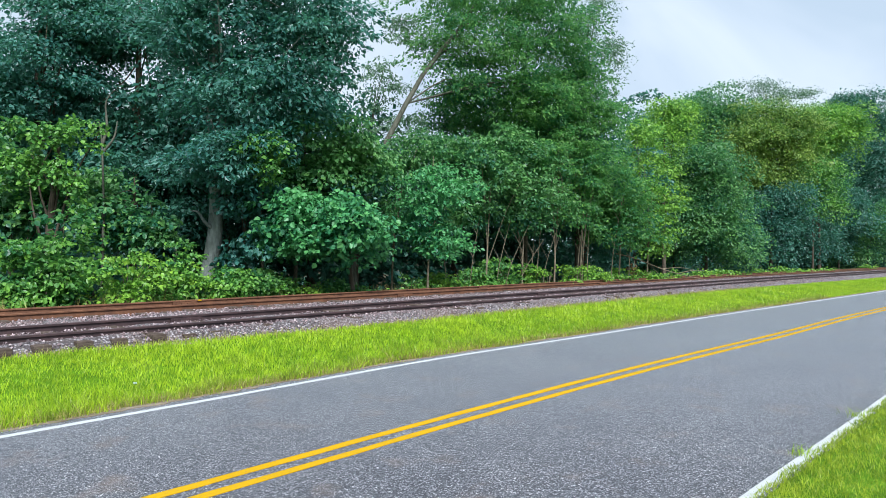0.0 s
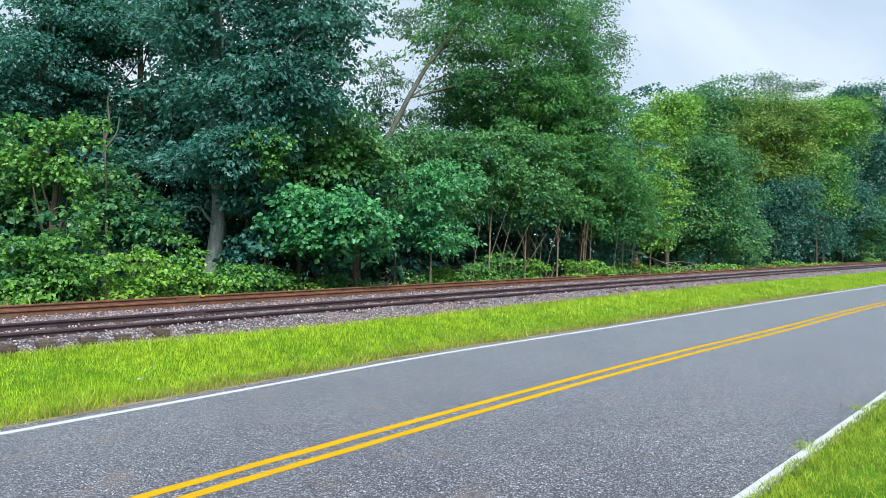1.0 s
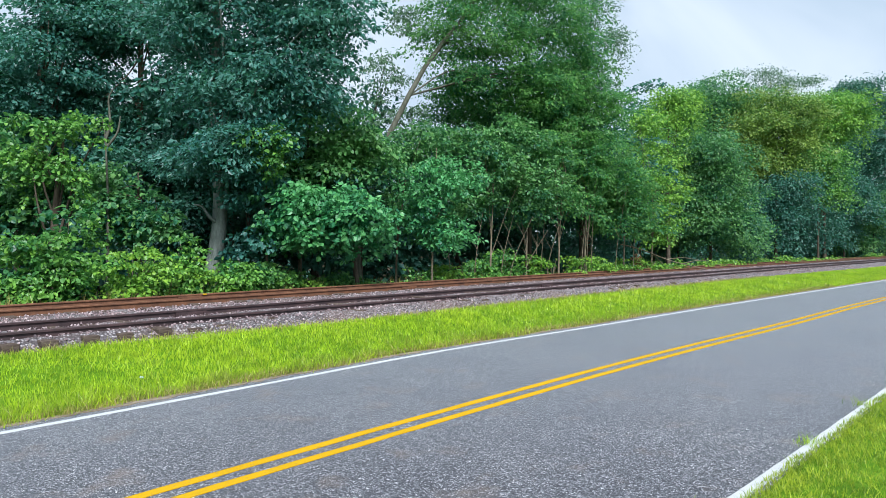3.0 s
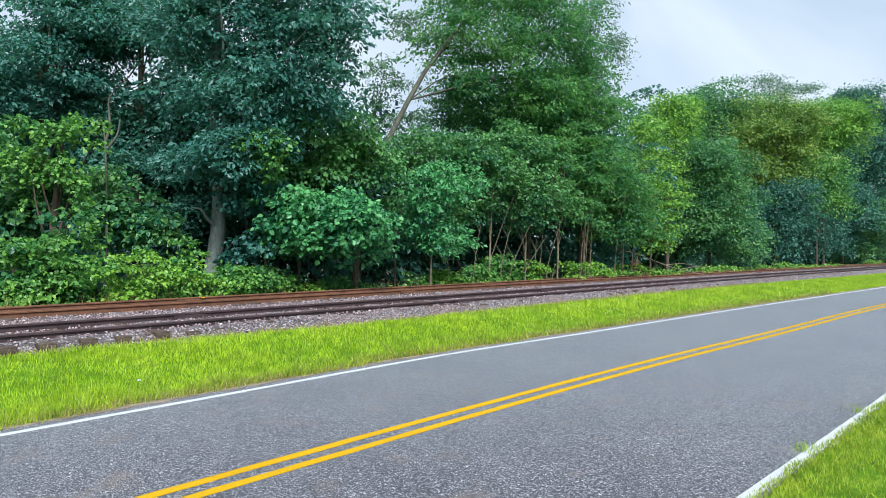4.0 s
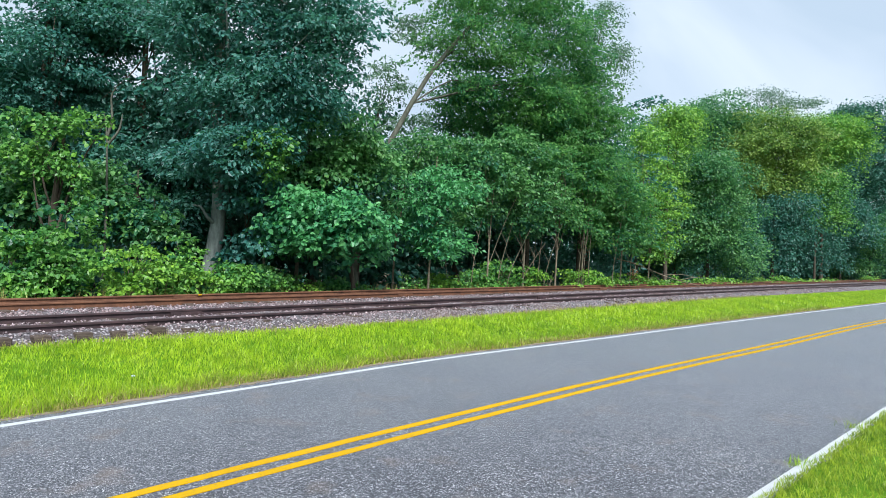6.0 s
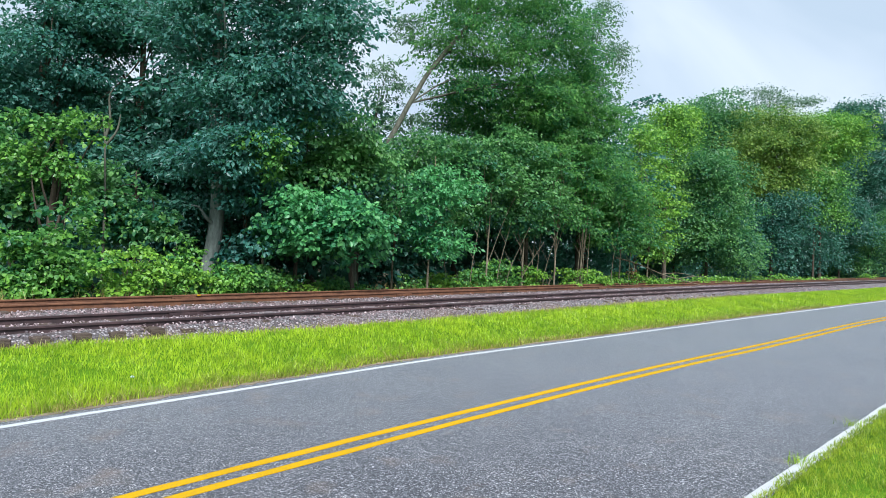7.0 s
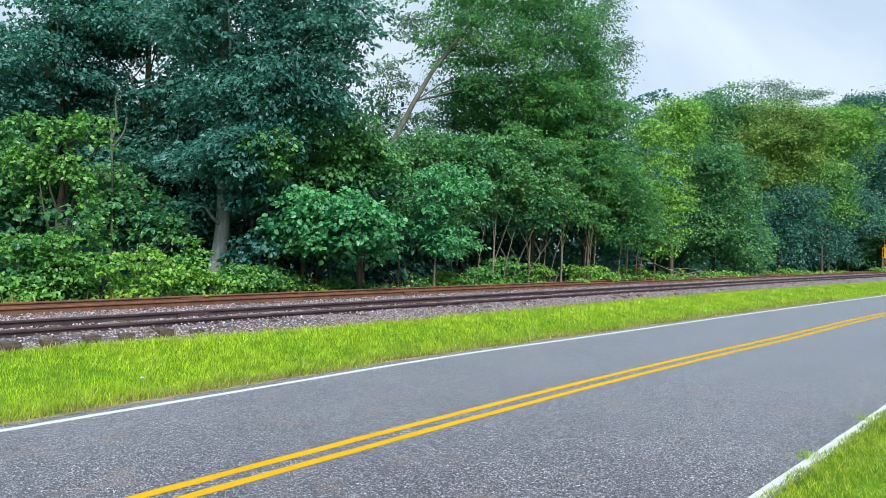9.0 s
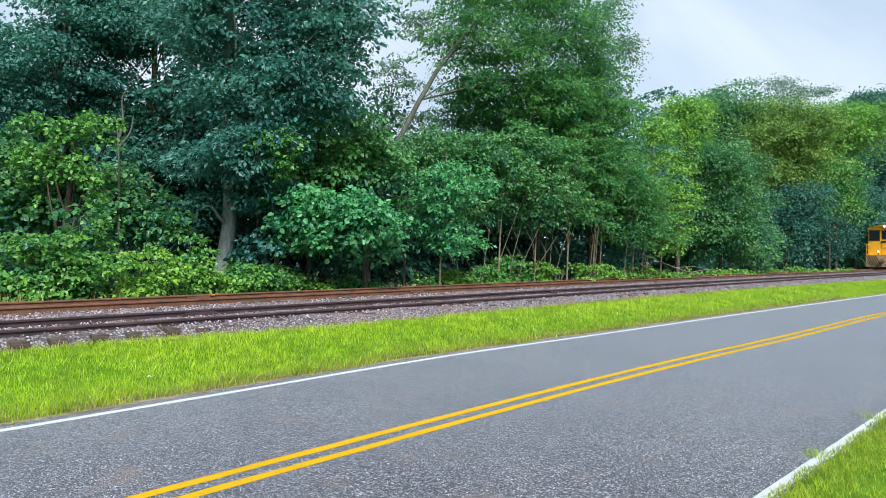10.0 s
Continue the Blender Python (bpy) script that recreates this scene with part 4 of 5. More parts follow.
    # trees further along the line
    for b, d, leaf, label, crowns in (
            (0.345, 44, M_LIME, "yellow-green woodland tree with a rounded crown", ((0.345, 0.19, 0.035, 0.045), (0.325, 0.13, 0.03, 0.04), (0.36, 0.225, 0.03, 0.02))),
            (0.41, 46, M_MID, "mid-green tree leafed to the ground and hung with vines", ((0.40, 0.135, 0.05, 0.045), (0.44, 0.10, 0.05, 0.05), (0.395, 0.05, 0.05, 0.05), (0.44, 0.03, 0.05, 0.045), (0.43, 0.15, 0.035, 0.03), (0.37, 0.085, 0.03, 0.05))),
            (0.405, 62, M_MID, "tall rounded woodland tree", ((0.42, 0.225, 0.065, 0.035), (0.375, 0.205, 0.045, 0.035), (0.46, 0.20, 0.05, 0.04), (0.41, 0.17, 0.06, 0.04))),
            (0.51, 58, M_OLIVE, "tall olive-tinged tree with slender trunk", ((0.505, 0.205, 0.06, 0.035), (0.485, 0.16, 0.05, 0.04), (0.53, 0.15, 0.04, 0.035), (0.545, 0.19, 0.035, 0.04), (0.495, 0.115, 0.03, 0.03))),
            (0.585, 68, M_LIME, "tall tree with sunlit yellow-green crown", ((0.585, 0.205, 0.06, 0.035), (0.61, 0.185, 0.04, 0.035), (0.57, 0.17, 0.04, 0.025))),
            (0.575, 64, M_VINE, "vine-covered tree beside the railway", ((0.575, 0.11, 0.03, 0.045), (0.60, 0.10, 0.02, 0.06))),
            (0.655, 84, M_DARK, "tall dark green woodland tree", ((0.65, 0.215, 0.05, 0.035), (0.635, 0.155, 0.04, 0.045), (0.68, 0.16, 0.04, 0.06), (0.65, 0.09, 0.045, 0.05), (0.62, 0.235, 0.025, 0.018))),
            (0.74, 86, M_MID, "tall mid-green woodland tree", ((0.73, 0.20, 0.05, 0.05), (0.73, 0.10, 0.05, 0.07), (0.80, 0.15, 0.06, 0.08))),
            (0.66, 76, M_MID, "low bushy tree beside the railway", ((0.655, 0.04, 0.045, 0.035), (0.69, 0.05, 0.04, 0.035), (0.635, 0.0, 0.03, 0.02))),
            # shade low beside the railway is put into the M_DARK leaf colour
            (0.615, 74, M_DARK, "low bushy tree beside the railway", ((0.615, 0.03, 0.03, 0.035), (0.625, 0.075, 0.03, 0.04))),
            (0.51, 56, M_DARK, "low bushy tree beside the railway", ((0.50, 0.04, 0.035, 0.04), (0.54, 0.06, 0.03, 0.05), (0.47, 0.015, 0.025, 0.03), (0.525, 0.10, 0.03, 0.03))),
            # darker leaf colours stand in for the shade behind the wood's edge
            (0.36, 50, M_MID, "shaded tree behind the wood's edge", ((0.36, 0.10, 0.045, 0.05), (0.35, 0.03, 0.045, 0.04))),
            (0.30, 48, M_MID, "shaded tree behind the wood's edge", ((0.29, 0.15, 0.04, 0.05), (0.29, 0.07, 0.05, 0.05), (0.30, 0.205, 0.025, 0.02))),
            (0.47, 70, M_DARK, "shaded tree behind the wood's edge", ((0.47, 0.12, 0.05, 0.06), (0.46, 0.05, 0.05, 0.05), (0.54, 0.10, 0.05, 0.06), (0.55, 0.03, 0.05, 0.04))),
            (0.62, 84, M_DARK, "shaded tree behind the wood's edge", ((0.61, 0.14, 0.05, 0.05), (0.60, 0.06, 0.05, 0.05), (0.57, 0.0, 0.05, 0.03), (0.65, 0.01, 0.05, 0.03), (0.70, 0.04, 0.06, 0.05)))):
        top = EYE + d * max(e for _, e, _, _ in crowns)
        tree("woodland_tree", upright(b, d, top, 0.002), 0.05 + top * 0.008, [mass(x, e, d, w, h, 0, 1.15) for x, e, w, h in crowns], leaf, M_BARK_DARK, label, "trees along the railway", size=0.09 + d / 460, limbs=5, lobe=0.32 + d * 0.0115, ragged=0.24, hang=0.6, squat=(0.5, 0.95))
    tree("woodland_tree", upright(0.505, 90, 24), 0.2, [mass(0.49, 0.262, 90, 0.035, 0.012, 0, 0.5), mass(0.545, 0.25, 90, 0.035, 0.008, 0, 0.4), mass(0.515, 0.245, 90, 0.03, 0.015, 0, 0.45)], M_FEATHER, M_BARK_DARK,
         "feathery tree rising over the wood", "trees along the railway", size=0.24, lobe=0.7, ragged=0.32, cover=0.65, broad=0.45, squat=(0.5, 0.9))
    # shaded trees deeper in the wood; their shade is put into the leaf colour
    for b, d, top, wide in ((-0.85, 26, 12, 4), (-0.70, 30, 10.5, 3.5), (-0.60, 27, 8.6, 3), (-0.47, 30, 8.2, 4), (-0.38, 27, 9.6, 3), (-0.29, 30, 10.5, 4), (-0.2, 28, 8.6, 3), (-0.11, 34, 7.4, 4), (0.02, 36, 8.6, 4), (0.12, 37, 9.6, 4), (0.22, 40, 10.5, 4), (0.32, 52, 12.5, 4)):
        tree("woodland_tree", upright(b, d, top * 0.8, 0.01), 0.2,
             [((b * d, d, top * 0.55), (wide, wide, top * 0.45), 0.8)], M_DARK, M_BARK_DARK, "tree deeper in the wood, its shade put into the leaf colour", "woodland trees", size=0.33, limbs=4, lobe=0.85, ragged=0.25)
    # the wood behind, too deep to pick apart; its shade is in the leaf colour
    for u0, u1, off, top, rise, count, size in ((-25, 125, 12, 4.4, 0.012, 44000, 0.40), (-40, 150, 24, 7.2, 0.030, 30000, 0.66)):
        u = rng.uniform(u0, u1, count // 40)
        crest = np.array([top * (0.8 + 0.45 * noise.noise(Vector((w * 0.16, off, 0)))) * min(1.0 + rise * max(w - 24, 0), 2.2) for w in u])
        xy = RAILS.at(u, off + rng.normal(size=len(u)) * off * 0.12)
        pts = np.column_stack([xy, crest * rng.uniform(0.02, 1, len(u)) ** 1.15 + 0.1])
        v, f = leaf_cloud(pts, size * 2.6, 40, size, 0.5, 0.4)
        tagged(new("undergrowth", mesh_of("undergrowth", v, f, M_DARK)), "dense undergrowth deep inside the wood, shade put into its dark green leaves", "undergrowth", kind="stuff")


def shrub(b, d, wide, tall, leaf, label, size=0.13, group="", six=True, lobe=0.3, name="shrub"):
    global rng
    rng = np.random.default_rng(int((b + 2) * 1700 + d * 77))
    x, y, _ = at(b, d)
    z = floor_at(x, y)
    ob = thing(name, pose(x, y, z), label, "shrub", group)
    stems = []
    for k in range(6):
        a = rng.uniform(0, 6.28)
        tip = np.array([math.cos(a) * wide * 0.6, math.sin(a) * wide * 0.5, tall * rng.uniform(0.5, 0.9)])
        stems.append(tube(smooth_path([(0, 0, -0.1), tip * (0.4, 0.4, 0.6), tip], 7), np.linspace(0.018, 0.005, 7), 5))
    v, f = joined(stems)
    attach("stems", mesh_of("stems", v, f, M_TWIG), ob)
    pts, ways = lobe_points((0, 0, tall * 0.42), (wide - 0.4 * lobe, wide * 0.7 - 0.3 * lobe, tall * 0.5), lobe, 0.85)
    pts[:, 2] = np.maximum(pts[:, 2], 0.12)
    v, f = lobes(pts, ways, lobe, size, 1.05, 0.78, 0.5, six, 0.26)
    v[:, 2] = np.maximum(v[:, 2], 0.0)
    attach("foliage", mesh_of("foliage", v, f, leaf), ob)
    return ob


def make_shrubs():
    g = "shrubs beside the far track"
    shrub(-0.63, 16.3, 1.3, 2.3, M_VINE, "large-leaved green shrub beside the rusty track", 0.125, g, lobe=0.32)
    shrub(-0.70, 15.2, 0.9, 1.3, M_VINE, "low vine-covered shrub beside the rusty track", 0.12, g)
    shrub(-0.585, 16.9, 0.5, 3.0, M_ASH, "tall upright shrub topped by fresh green leaves", 0.16, g)
    for b, d, w, h, leaf, label in ((-0.48, 17.2, 1.1, 1.9, M_LIME, "yellow-green leafy shrub beside the rusty track"), (-0.425, 17.8, 0.9, 1.6, M_VINE, "yellow-green leafy shrub beside the rusty track"),
                                    (-0.395, 18.6, 0.5, 2.2, M_VINE, "yellow-green leafy shrub beside the rusty track"), (-0.37, 18.2, 0.8, 1.45, M_LIME, "yellow-green leafy shrub beside the rusty track"),
                                    (-0.325, 19.2, 0.9, 1.55, M_VINE, "yellow-green leafy shrub beside the rusty track"), (-0.28, 20.0, 0.9, 1.5, M_ASH, "green shrub beside the rusty track"), (-0.235, 20.8, 0.7, 0.9, M_LIME, "light green shrub beside the rusty track"),
                                    (-0.255, 20.5, 0.7, 1.35, M_VINE, "light green shrub beside the rusty track"), (-0.165, 21.8, 0.7, 1.0, M_ASH, "green shrub beside the rusty track"), (-0.20, 21.4, 0.8, 1.0, M_VINE, "light green shrub beside the rusty track"), (-0.135, 22.6, 0.6, 0.95, M_VINE, "light green shrub beside the rusty track"), (-0.045, 24.6, 0.7, 1.0, M_VINE, "light green shrub beside the rusty track"),
                                    (0.0, 25.4, 0.6, 1.3, M_LIME, "light green shrub beside the rusty track")):
        shrub(b, d, w, h, leaf, label, 0.11, g)
    for b, d, w, h in ((0.035, 26.8, 0.5, 1.2), (0.06, 27.4, 0.6, 1.45), (0.09, 28.0, 0.8, 1.6), (0.14, 28.8, 0.45, 1.5), (0.165, 29.5, 0.5, 1.35), (0.20, 30.6, 0.7, 1.25), (0.235, 31.9, 0.7, 1.3), (0.27, 33.2, 0.6, 1.1), (0.31, 35.0, 0.9, 1.0)):
        shrub(b, d, w, h, M_LIME if b > 0.1 else M_VINE, "light green shrub beside the rusty track", 0.115, g, lobe=0.26)
    for b in np.arange(0.33, 0.68, 0.022):
        d = float(np.interp(b, [0.24, 0.33, 0.40, 0.46, 0.51, 0.55, 0.585, 0.62, 0.645, 0.67], [32, 36.3, 40.5, 44.8, 49, 53.2, 57.4, 61.5, 65.6, 69.7]))
        shrub(b, d, 0.8, rng.uniform(0.5, 0.95), M_LIME, "low yellow-green weeds beside the rusty track", 0.17, g, False, 0.36)


# ---- locomotive ----
def box(x0, x1, y0, y1, z0, z1):
    bm = bmesh.new()
    bmesh.ops.create_cube(bm, size=1.0, matrix=Matrix.Translation(((x0 + x1) / 2, (y0 + y1) / 2, (z0 + z1) / 2)) @ Matrix.Diagonal((x1 - x0, y1 - y0, z1 - z0, 1)))
    return bm


def rod(a, b, r, sides=8):
    v, f = tube(np.array([a, b], float), [r, r], sides)
    return v, f


def enamel(name, colour, rough=0.4, dirt=0.35):
    m, nt, p = nodes_of(name)
    v = coords(nt)
    grime = noise_at(nt, v, 1.3, 5.0, 0.65)
    c = blend(nt, ramp(nt, grime, [(0.45, (0, 0, 0)), (0.72, (dirt, dirt, dirt))]), colour, (0.09, 0.06, 0.035))
    nt.links.new(c, p.inputs["Base Color"])
    p.inputs["Roughness"].default_value = rough
    return m


WHEELS = []


def make_locomotive():
    yellow = enamel("yellow_enamel", (0.78, 0.40, 0.012), 0.45, 0.5)
    black = enamel("black_running_gear", (0.03, 0.028, 0.027), 0.7)
    steel = enamel("worn_steel", (0.18, 0.15, 0.13), 0.5)
    glass, gt, gp = nodes_of("dark_cab_glass")
    gp.inputs["Base Color"].default_value, gp.inputs["Roughness"].default_value = (0.015, 0.02, 0.022, 1), 0.06
    lamp, lt, lp = nodes_of("lit_headlight")
    lp.inputs["Emission Color"].default_value, lp.inputs["Emission Strength"].default_value = (1.0, 0.88, 0.62, 1), 3.0
    loco = thing("locomotive", pose(60, 80, 1), "yellow switcher locomotive with striped pilot, running cab first", "locomotive")
    part("frame", box(0.15, 13.2, -1.5, 1.5, 1.15, 1.42), yellow, loco, bevel=0.02)
    dusty = enamel("dusty_pilot_paint", (0.38, 0.23, 0.10), 0.85, 0.95)
    soot = enamel("sooty_stripe", (0.06, 0.05, 0.045), 0.8, 0.6)
    pilot = part("pilot", box(0.02, 0.14, -1.5, 1.5, 0.22, 1.38), dusty, loco, "grimy dust-brown pilot plate with faded dark stripes", 0.015)
    for y in (-0.45, 0.45):
        bm = bmesh.new()
        bmesh.ops.create_cone(bm, cap_ends=True, segments=14, radius1=0.08, radius2=0.08, depth=0.1, matrix=Matrix.Translation((0.06, y, 1.72)) @ Matrix.Rotation(math.pi / 2, 4, "Y"))
        stand = part("lamp_stand", box(0.1, 0.16, y - 0.03, y + 0.03, 1.36, 1.72), black, loco)
        part("lens", bm, lamp, stand, "small lit lamp on the pilot")
    for k in range(7):
        for side in (-1, 1):
            y = side * (0.12 + 0.2 * k)
            bm = bmesh.new()
            quad = [bm.verts.new((0.014, yy, zz)) for yy, zz in ((y, 0.3), (y + side * 0.1, 0.3), (min(1.46, abs(y) + 0.1 + 0.5) * side, 1.3), (min(1.46, abs(y) + 0.5) * side, 1.3))]
            if abs(y) + 0.5 < 1.46:
                bm.faces.new(quad)
                bmesh.ops.solidify(bm, geom=bm.faces[:], thickness=0.012)
                part("stripe", bm, soot, pilot)
            else:
                bm.free()
    coupler = part("coupler", box(-0.55, 0.05, -0.14, 0.14, 0.72, 0.98), steel, loco, "worn steel knuckle coupler", 0.04)
    part("knuckle", box(-0.72, -0.5, -0.2, 0.12, 0.68, 1.02), steel, coupler, "", 0.06)
    # cab with an arched roof
    bm = bmesh.new()
    arc = [(1.5, 1.42), (1.5, 3.85)] + [(1.5 * math.cos(a), 3.85 + 0.42 * math.sin(a)) for a in np.linspace(0.15, math.pi - 0.15, 12)] + [(-1.5, 3.85), (-1.5, 1.42)]
    rings = [[bm.verts.new((x, y, z)) for y, z in arc] for x in (1.0, 3.7)]
    for k in range(len(arc)):
        bm.faces.new((rings[0][k], rings[0][k - 1], rings[1][k - 1], rings[1][k]))
    bm.faces.new(rings[0])
    bm.faces.new(list(reversed(rings[1])))
    bmesh.ops.recalc_face_normals(bm, faces=bm.faces[:])
    cab = part("cab", bm, yellow, loco, "yellow cab with arched roof")
    bm = bmesh.new()
    arc = [(1.62 * math.cos(a), 3.86 + 0.48 * math.sin(a)) for a in np.linspace(0.1, math.pi - 0.1, 14)]
    arc += [(0.97 * y, z - 0.05) for y, z in reversed(arc)]
    rings = [[bm.verts.new((x, y, z)) for y, z in arc] for x in (0.85, 3.85)]
    for k in range(len(arc)):
        bm.faces.new((rings[0][k], rings[0][k - 1], rings[1][k - 1], rings[1][k]))
    half = len(arc) // 2
    for r in rings:
        for k in range(half - 1):
            bm.faces.new((r[k], r[k + 1], r[-2 - k], r[-1 - k]))
    bmesh.ops.recalc_face_normals(bm, faces=bm.faces[:])
    part("roof", bm, yellow, cab)
    for y0, y1, z0, z1 in ((0.58, 1.38, 2.85, 3.8), (-1.38, -0.58, 2.85, 3.8), (-0.3, 0.3, 3.0, 3.75)):
        win = part("window", box(0.97, 1.01, y0 - 0.06, y1 + 0.06, z0 - 0.06, z1 + 0.06), black, cab, "black-gasketed cab window", 0.012)
        part("pane", box(0.955, 0.975, y0, y1, z0, z1), glass, win)
    for side in (-1, 1):
        for x0, x1 in ((1.3, 2.2), (2.5, 3.4)):
            win = part("window", box(x0 - 0.05, x1 + 0.05, side * 1.5 - 0.02, side * 1.5 + 0.02, 2.8, 3.75), black, cab, "black-gasketed cab window", 0.01)
            part("pane", box(x0, x1, side * 1.5 - 0.035, side * 1.5 + 0.035, 2.85, 3.7), glass, win)
    part("door", box(0.965, 1.0, -0.36, 0.36, 1.5, 2.85), yellow, cab, "", 0.01)
    part("number_board", box(0.95, 1.0, -0.42, 0.42, 2.55, 2.78), black, cab, "dark plate under the cab window", 0.01)
    light = part("headlight", box(0.78, 1.0, -0.24, 0.24, 4.05, 4.36), yellow, cab, "yellow twin headlight housing", 0.04)
    for y in (-0.11, 0.11):
        bm = bmesh.new()
        bmesh.ops.create_cone(bm, cap_ends=True, segments=16, radius1=0.09, radius2=0.09, depth=0.05, matrix=Matrix.Translation((0.765, y, 4.2)) @ Matrix.Rotation(math.pi / 2, 4, "Y"))
        part("lens", bm, lamp, light, "lit headlight lens")
    horn = part("horn", box(1.5, 1.6, -0.35, -0.25, 4.3, 4.55), steel, cab, "", 0.01)
    for k in (-1, 1):
        v, f = tube(np.array([(1.55, -0.3, 4.52), (1.25, -0.3 + 0.08 * k, 4.55), (1.05, -0.3 + 0.1 * k, 4.55)]), [0.03, 0.035, 0.08], 10)
        attach("trumpet", mesh_of("trumpet", v, f, steel, True), horn)
    # hood, stacks and doors
    hood = part("hood", box(3.7, 12.6, -0.95, 0.95, 1.42, 3.75), yellow, loco, "long yellow engine hood", 0.09)
    for k in range(9):
        for side in (-1, 1):
            part("hood_door", box(4.1 + 0.9 * k, 4.9 + 0.9 * k, side * 0.95 - 0.015, side * 0.95 + 0.015, 1.6, 3.2), yellow, hood, "", 0.006)
    for x in (6.5, 9.0):
        bm = bmesh.new()
        bmesh.ops.create_cone(bm, cap_ends=True, segments=16, radius1=0.24, radius2=0.18, depth=0.5, matrix=Matrix.Translation((x, 0, 3.98)))
        part("exhaust_stack", bm, black, hood)
    # handrails and corner steps
    for side in (-1, 1):
        y = side * 1.47
        for x in (0.12, 0.9):
            v, f = rod((x, y, 1.3), (x, y, 2.45), 0.022)
            attach("handrail_post", mesh_of("handrail_post", v, f, yellow, True), loco)
        v, f = joined([rod((0.12, y, 2.45), (0.95, y, 2.45), 0.022), rod((0.12, y, 1.9), (0.95, y, 1.9), 0.018)])
        attach("handrail", mesh_of("handrail", v, f, yellow, True), loco)
        v, f = joined([rod((0.12, y, 2.35), (0.12, side * 0.4, 2.35), 0.02), rod((0.12, side * 0.4, 2.35), (0.12, side * 0.4, 1.35), 0.02)])
        attach("handrail", mesh_of("handrail", v, f, yellow, True), loco)
        v, f = joined([rod((4 + 1.4 * k, y, 1.4), (4 + 1.4 * k, y, 2.4), 0.02) for k in range(7)] + [rod((4, y, 2.4), (12.4, y, 2.4), 0.022)])
        attach("side_handrail", mesh_of("side_handrail", v, f, yellow, True), loco)
        for x in (0.15, 12.6):
            well = part("step_well", box(x, x + 0.55, min(side * 1.0, side * 1.5), max(side * 1.0, side * 1.5), 0.28, 0.34), black, loco, "", 0.01)
            for z in (0.62, 0.92):
                part("step", box(x, x + 0.5, min(side * 1.1, side * 1.5), max(side * 1.1, side * 1.5), z, z + 0.04), steel, well, "", 0.006)
    # running gear
    part("fuel_tank", box(5.2, 8.2, -1.3, 1.3, 0.45, 1.15), black, loco, "black fuel tank", 0.1)
    for x0 in (2.6, 10.6):
        truck = part("bogie", box(x0 - 1.6, x0 + 1.6, -1.2, 1.2, 0.62, 0.98), black, loco, "black two-axle bogie", 0.05)
        for x in (x0 - 1.2, x0 + 1.2):
            for y in (-0.72, 0.72):
                bm = bmesh.new()
                inner = -0.07 if y > 0 else 0.07
                for r, depth, dy in ((0.5, 0.13, 0.0), (0.53, 0.03, inner), (0.13, 0.22, -inner * 0.3)):
                    bmesh.ops.create_cone(bm, cap_ends=True, segments=28, radius1=r, radius2=r, depth=depth, matrix=Matrix.Translation((0, dy, 0)) @ Matrix.Rotation(math.pi / 2, 4, "X"))
                wheel = part("wheel", bm, steel, truck, "worn steel wheel")
                wheel.matrix_basis = pose(x, y, 0.5)
                WHEELS.append((wheel, x, y))
    return loco


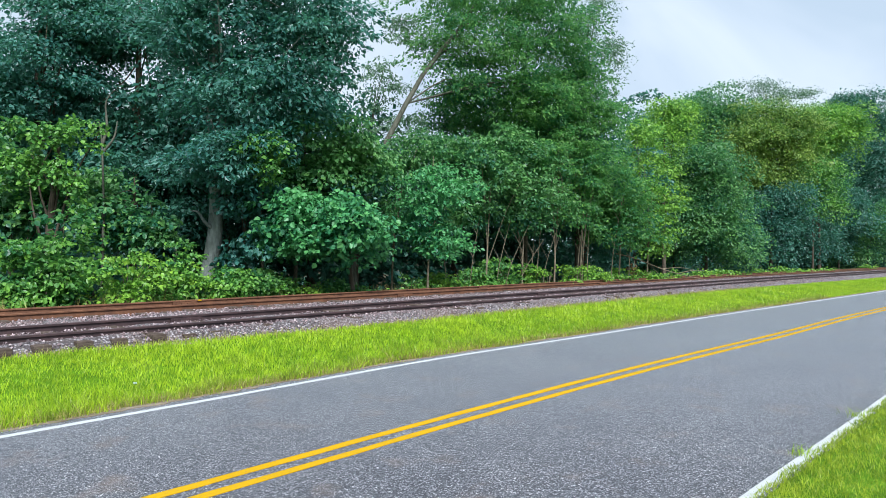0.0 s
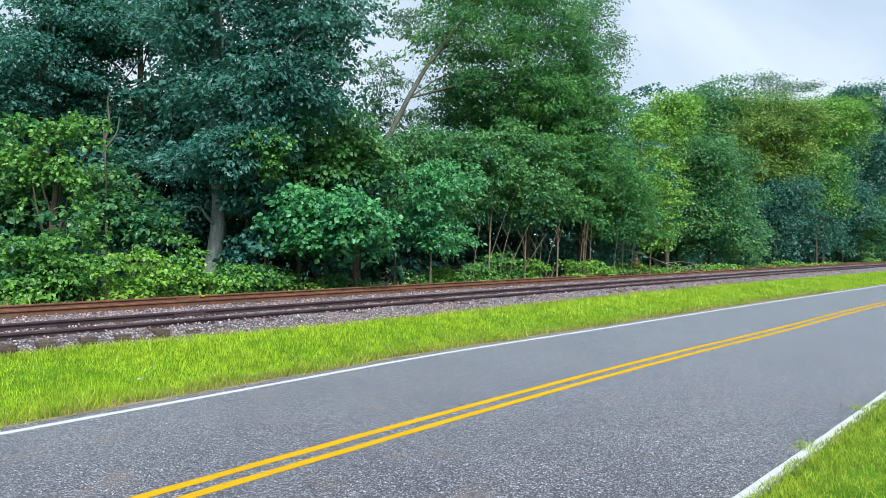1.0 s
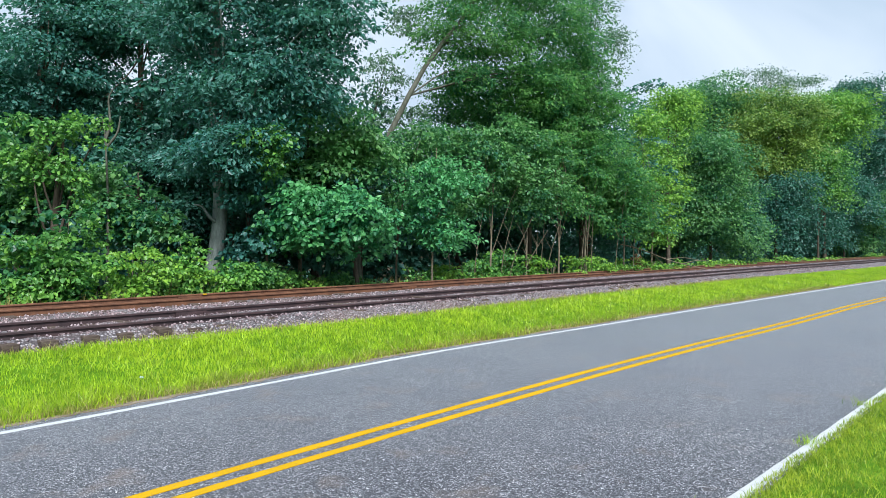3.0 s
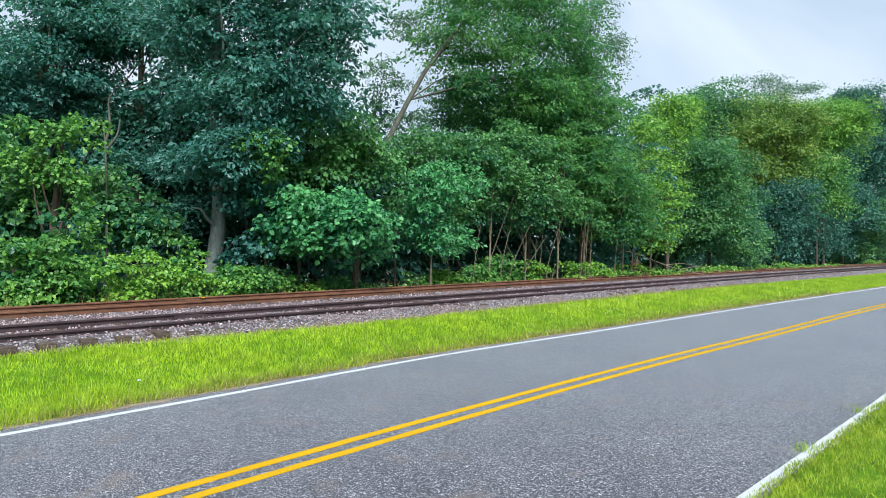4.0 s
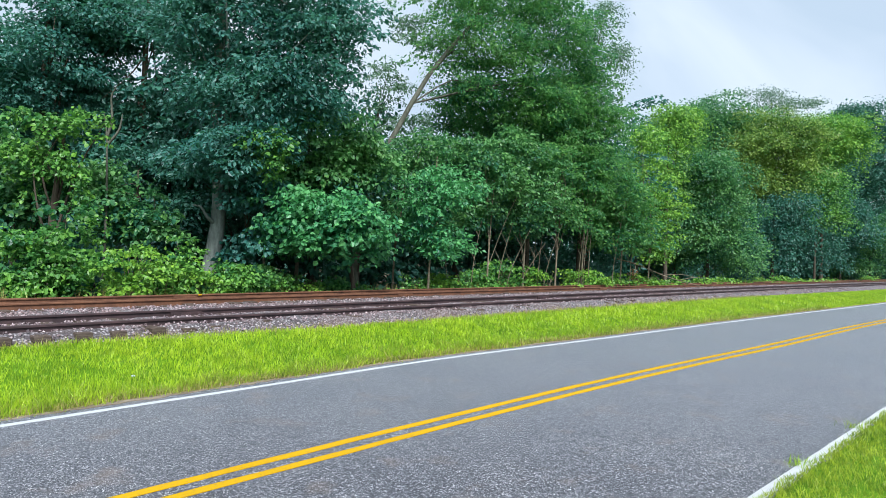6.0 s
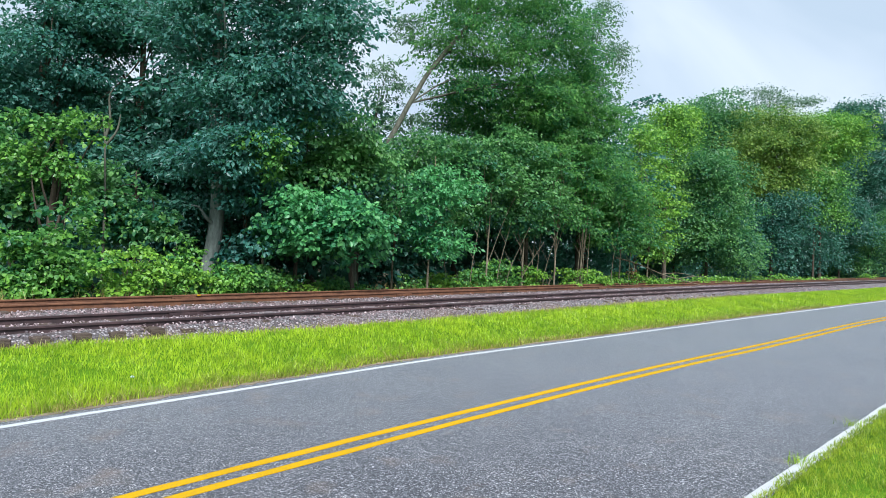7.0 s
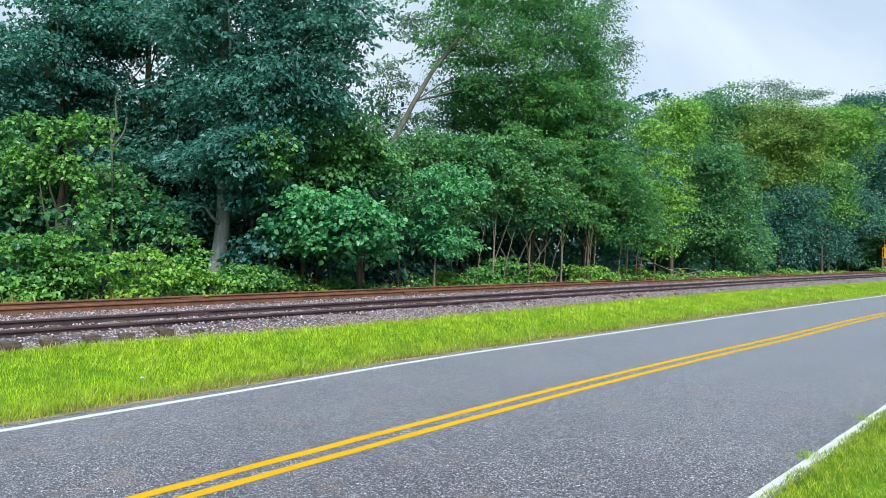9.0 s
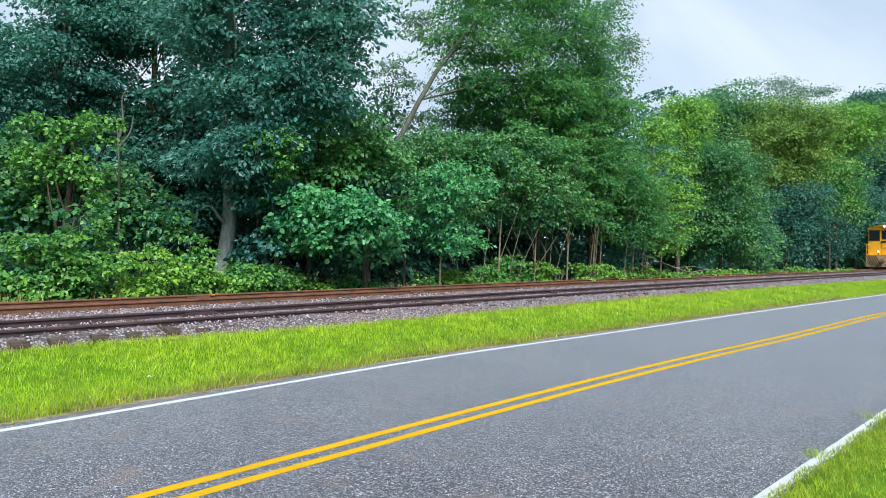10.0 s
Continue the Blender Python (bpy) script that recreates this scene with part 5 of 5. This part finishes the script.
# ---- small things at the wood's edge and on the verge ----
def make_small_things():
    for b, d, tall, lean, turn in ((0.045, 26.6, 3.6, 0.5, 0.3), (0.085, 27.4, 3.2, 0.7, 0.5), (0.098, 27.6, 3.0, 1.1, 0.2), (0.14, 28.8, 3.8, 0.25, 0.0), (0.148, 28.8, 3.9, 0.4, 0.6),
                                   (0.156, 29.0, 3.4, 0.9, 0.1), (0.21, 30.6, 4.2, 0.5, 0.4), (0.218, 30.6, 4.3, 0.35, 0.2), (0.226, 30.8, 4.4, 0.2, 0.0), (0.262, 32.0, 4.8, 0.7, 0.1),
                                   (0.01, 25.8, 2.8, -0.2, 0.2), (-0.022, 25.0, 2.6, 0.2, 0.3), (0.29, 33.2, 3.4, 0.3, 0.3), (0.118, 28.0, 2.4, 1.2, 0.2)):
        x, y, _ = at(b, d)
        ob = thing("bare_sapling", pose(x, y, floor_at(x, y)), "thin pale leaning stem at the wood's edge", "sapling", "thin stems at the wood's edge")
        pts = smooth_path([(0, 0, -0.1), (lean * 0.25, turn * 0.2, tall * 0.4), (lean, turn, tall)], 10)
        v, f = tube(pts, np.linspace(0.021, 0.009, 10), 6)
        attach("stem", mesh_of("stem", v, f, M_TWIG, True), ob)
        for k in (5, 7):
            v, f = tube(np.array([pts[k], pts[k] + (0.3 * (-1) ** k, 0.1, 0.6)]), [0.012, 0.005], 5)
            attach("twig", mesh_of("twig", v, f, M_TWIG, True), ob)
    # broken branch with withered leaves
    x, y, _ = at(0.31, 35.2)
    ob = thing("fallen_branch", pose(x, y, floor_at(x, y)), "broken pale branch with withered brown leaves lying in weeds", "branch")
    main = smooth_path([(-1.6, 0.4, 1.9), (-0.3, 0.0, 1.55), (1.2, -0.6, 0.9), (2.9, -1.1, 0.45)], 14)
    v, f = tube(main, np.linspace(0.04, 0.015, 14), 7)
    attach("bough", mesh_of("bough", v, f, M_TWIG, True), ob)
    for k, tip in ((6, (1.3, -0.3, 0.1)), (8, (2.6, -0.7, 0.95)), (4, (-0.3, -0.2, 0.2)), (10, (3.0, -1.3, 0.9))):
        v, f = tube(smooth_path([main[k], (main[k] + np.array(tip)) / 2 + (0, 0, 0.1), tip], 7), np.linspace(0.025, 0.007, 7), 5)
        attach("twig", mesh_of("twig", v, f, M_TWIG, True), ob)
    v, f = leaf_cloud(np.array([(-0.55, -0.2, 0.4), (-0.4, -0.2, 0.75), (-0.5, -0.1, 1.1), (-0.2, -0.3, 0.5)]), 0.26, 110, 0.12, 0.5, 0.8)
    attach("withered_leaves", mesh_of("withered_leaves", v, f, M_DEAD), ob, "withered red-brown leaves")
    x, y, _ = at(-0.52, 19.2)
    ob = thing("dead_snag", pose(x, y, floor_at(x, y)), "bare grey forked snag rising from the vines", "dead tree")
    for pts in ([(0, 0, -0.1), (0.05, 0, 3.0), (0.0, 0, 5.2), (-0.1, 0, 5.9)], [(0.0, 0, 5.2), (0.12, 0.05, 5.7), (0.1, 0.0, 6.4), (0.25, 0, 6.7)], [(0.05, 0, 5.0), (0.35, 0, 5.4), (0.45, 0, 5.9)]):
        v, f = tube(smooth_path(pts, 9), np.linspace(0.05, 0.015, 9), 6)
        attach("limb", mesh_of("limb", v, f, M_BARK_MID, True), ob)
    # scrap of white litter in the grass
    x, y = -3.85, 8.22
    bm = bmesh.new()
    bmesh.ops.create_icosphere(bm, subdivisions=2, radius=0.026)
    for v in bm.verts:
        v.co *= 1 + 0.35 * noise.noise(v.co * 30)
        v.co.z *= 0.6
    litter = enamel("white_plastic", (0.36, 0.46, 0.42), 0.6, 0.5)
    me = bpy.data.meshes.new("litter")
    bm.to_mesh(me)
    bm.free()
    me.materials.append(litter)
    ob = tagged(new("litter", me), "crumpled white scrap of litter in the grass", "litter")
    ob.matrix_basis = pose(x, y, float(ground_z(np.array([x]), np.array([y]))[0]) + 0.05)
    # dab of yellow paint on the far rail
    p = RAILS.at(8.1, TRACKS_APART / 2 + GAUGE / 2 - 0.037)
    bm = bmesh.new()
    bmesh.ops.create_cube(bm, size=1.0, matrix=Matrix.Diagonal((0.10, 0.008, 0.034, 1)))
    bmesh.ops.bevel(bm, geom=bm.edges[:], offset=0.003, segments=1, affect="EDGES")
    me = bpy.data.meshes.new("paint_mark")
    bm.to_mesh(me)
    bm.free()
    me.materials.append(M_YELLOW)
    ob = tagged(new("paint_mark", me), "dab of yellow paint on the rusty rail head", "paint mark")
    ob.matrix_basis = pose(p[0], p[1], float(rail_top(np.array(8.1))) + 0.01 - 0.02, 0, 0, math.degrees(0.81))
    # tall dry stalks between the far track and the shrubs
    n = 2600
    u = -2 + 40 * rng.uniform(size=n) ** 1.3
    keep = np.array([noise.noise(Vector((w * 1.1, 3, 0))) for w in u]) > -0.05
    u = u[keep]
    xy = RAILS.at(u, 3.5 + 0.35 * np.abs(rng.normal(size=len(u))))
    v, f = blades(xy, rng.uniform(0.25, 0.75, len(u)), 0.006, 0.35)
    tagged(new("tall_weeds", mesh_of("tall_weeds", v, f, M_WEED)), "tall straw-coloured weeds beside the rusty track", "weeds", kind="stuff")
    n = 9000
    u = -2 + 90 * rng.uniform(size=n) ** 1.3
    xy = RAILS.at(u, 3.45 + 0.5 * np.abs(rng.normal(size=n)))
    v, f = blades(xy, rng.uniform(0.12, 0.5, n), 0.012, 0.6)
    tagged(new("green_weeds", mesh_of("green_weeds", v, f, M_GRASS)), "green weeds beside the rusty track", "weeds", kind="stuff")


make_ground()
make_road()
make_ballast()
make_track(TRACKS_APART / 2, 0.01, M_RUST, "far railway track with orange-brown rusty rails")
make_track(-TRACKS_APART / 2, -0.011, M_RUST_DARK, "near railway track with dark brown rails")
make_grass()
make_trees()
make_shrubs()
make_small_things()
locomotive = make_locomotive()


def motions():
    rows = []
    for t in np.arange(0, 10.01, 0.5):
        u = 75.3 + 8.7 * (10 - t)
        p, q = RAILS.at(u, TRACKS_APART / 2), RAILS.at(u + 2, TRACKS_APART / 2)
        a = math.degrees(math.atan2(q[1] - p[1], q[0] - p[0]))
        rows.append((float(t), pose(p[0], p[1], float(rail_top(np.array(u))) + 0.01, 0, 0, a)))
    walk(locomotive, rows)
    for wheel, x, y in WHEELS:
        walk(wheel, [(k / 15, pose(x, y, 0.5) @ Matrix.Rotation(-8.7 * k / 15 / 0.5, 4, "Y")) for k in range(151)])


motions()
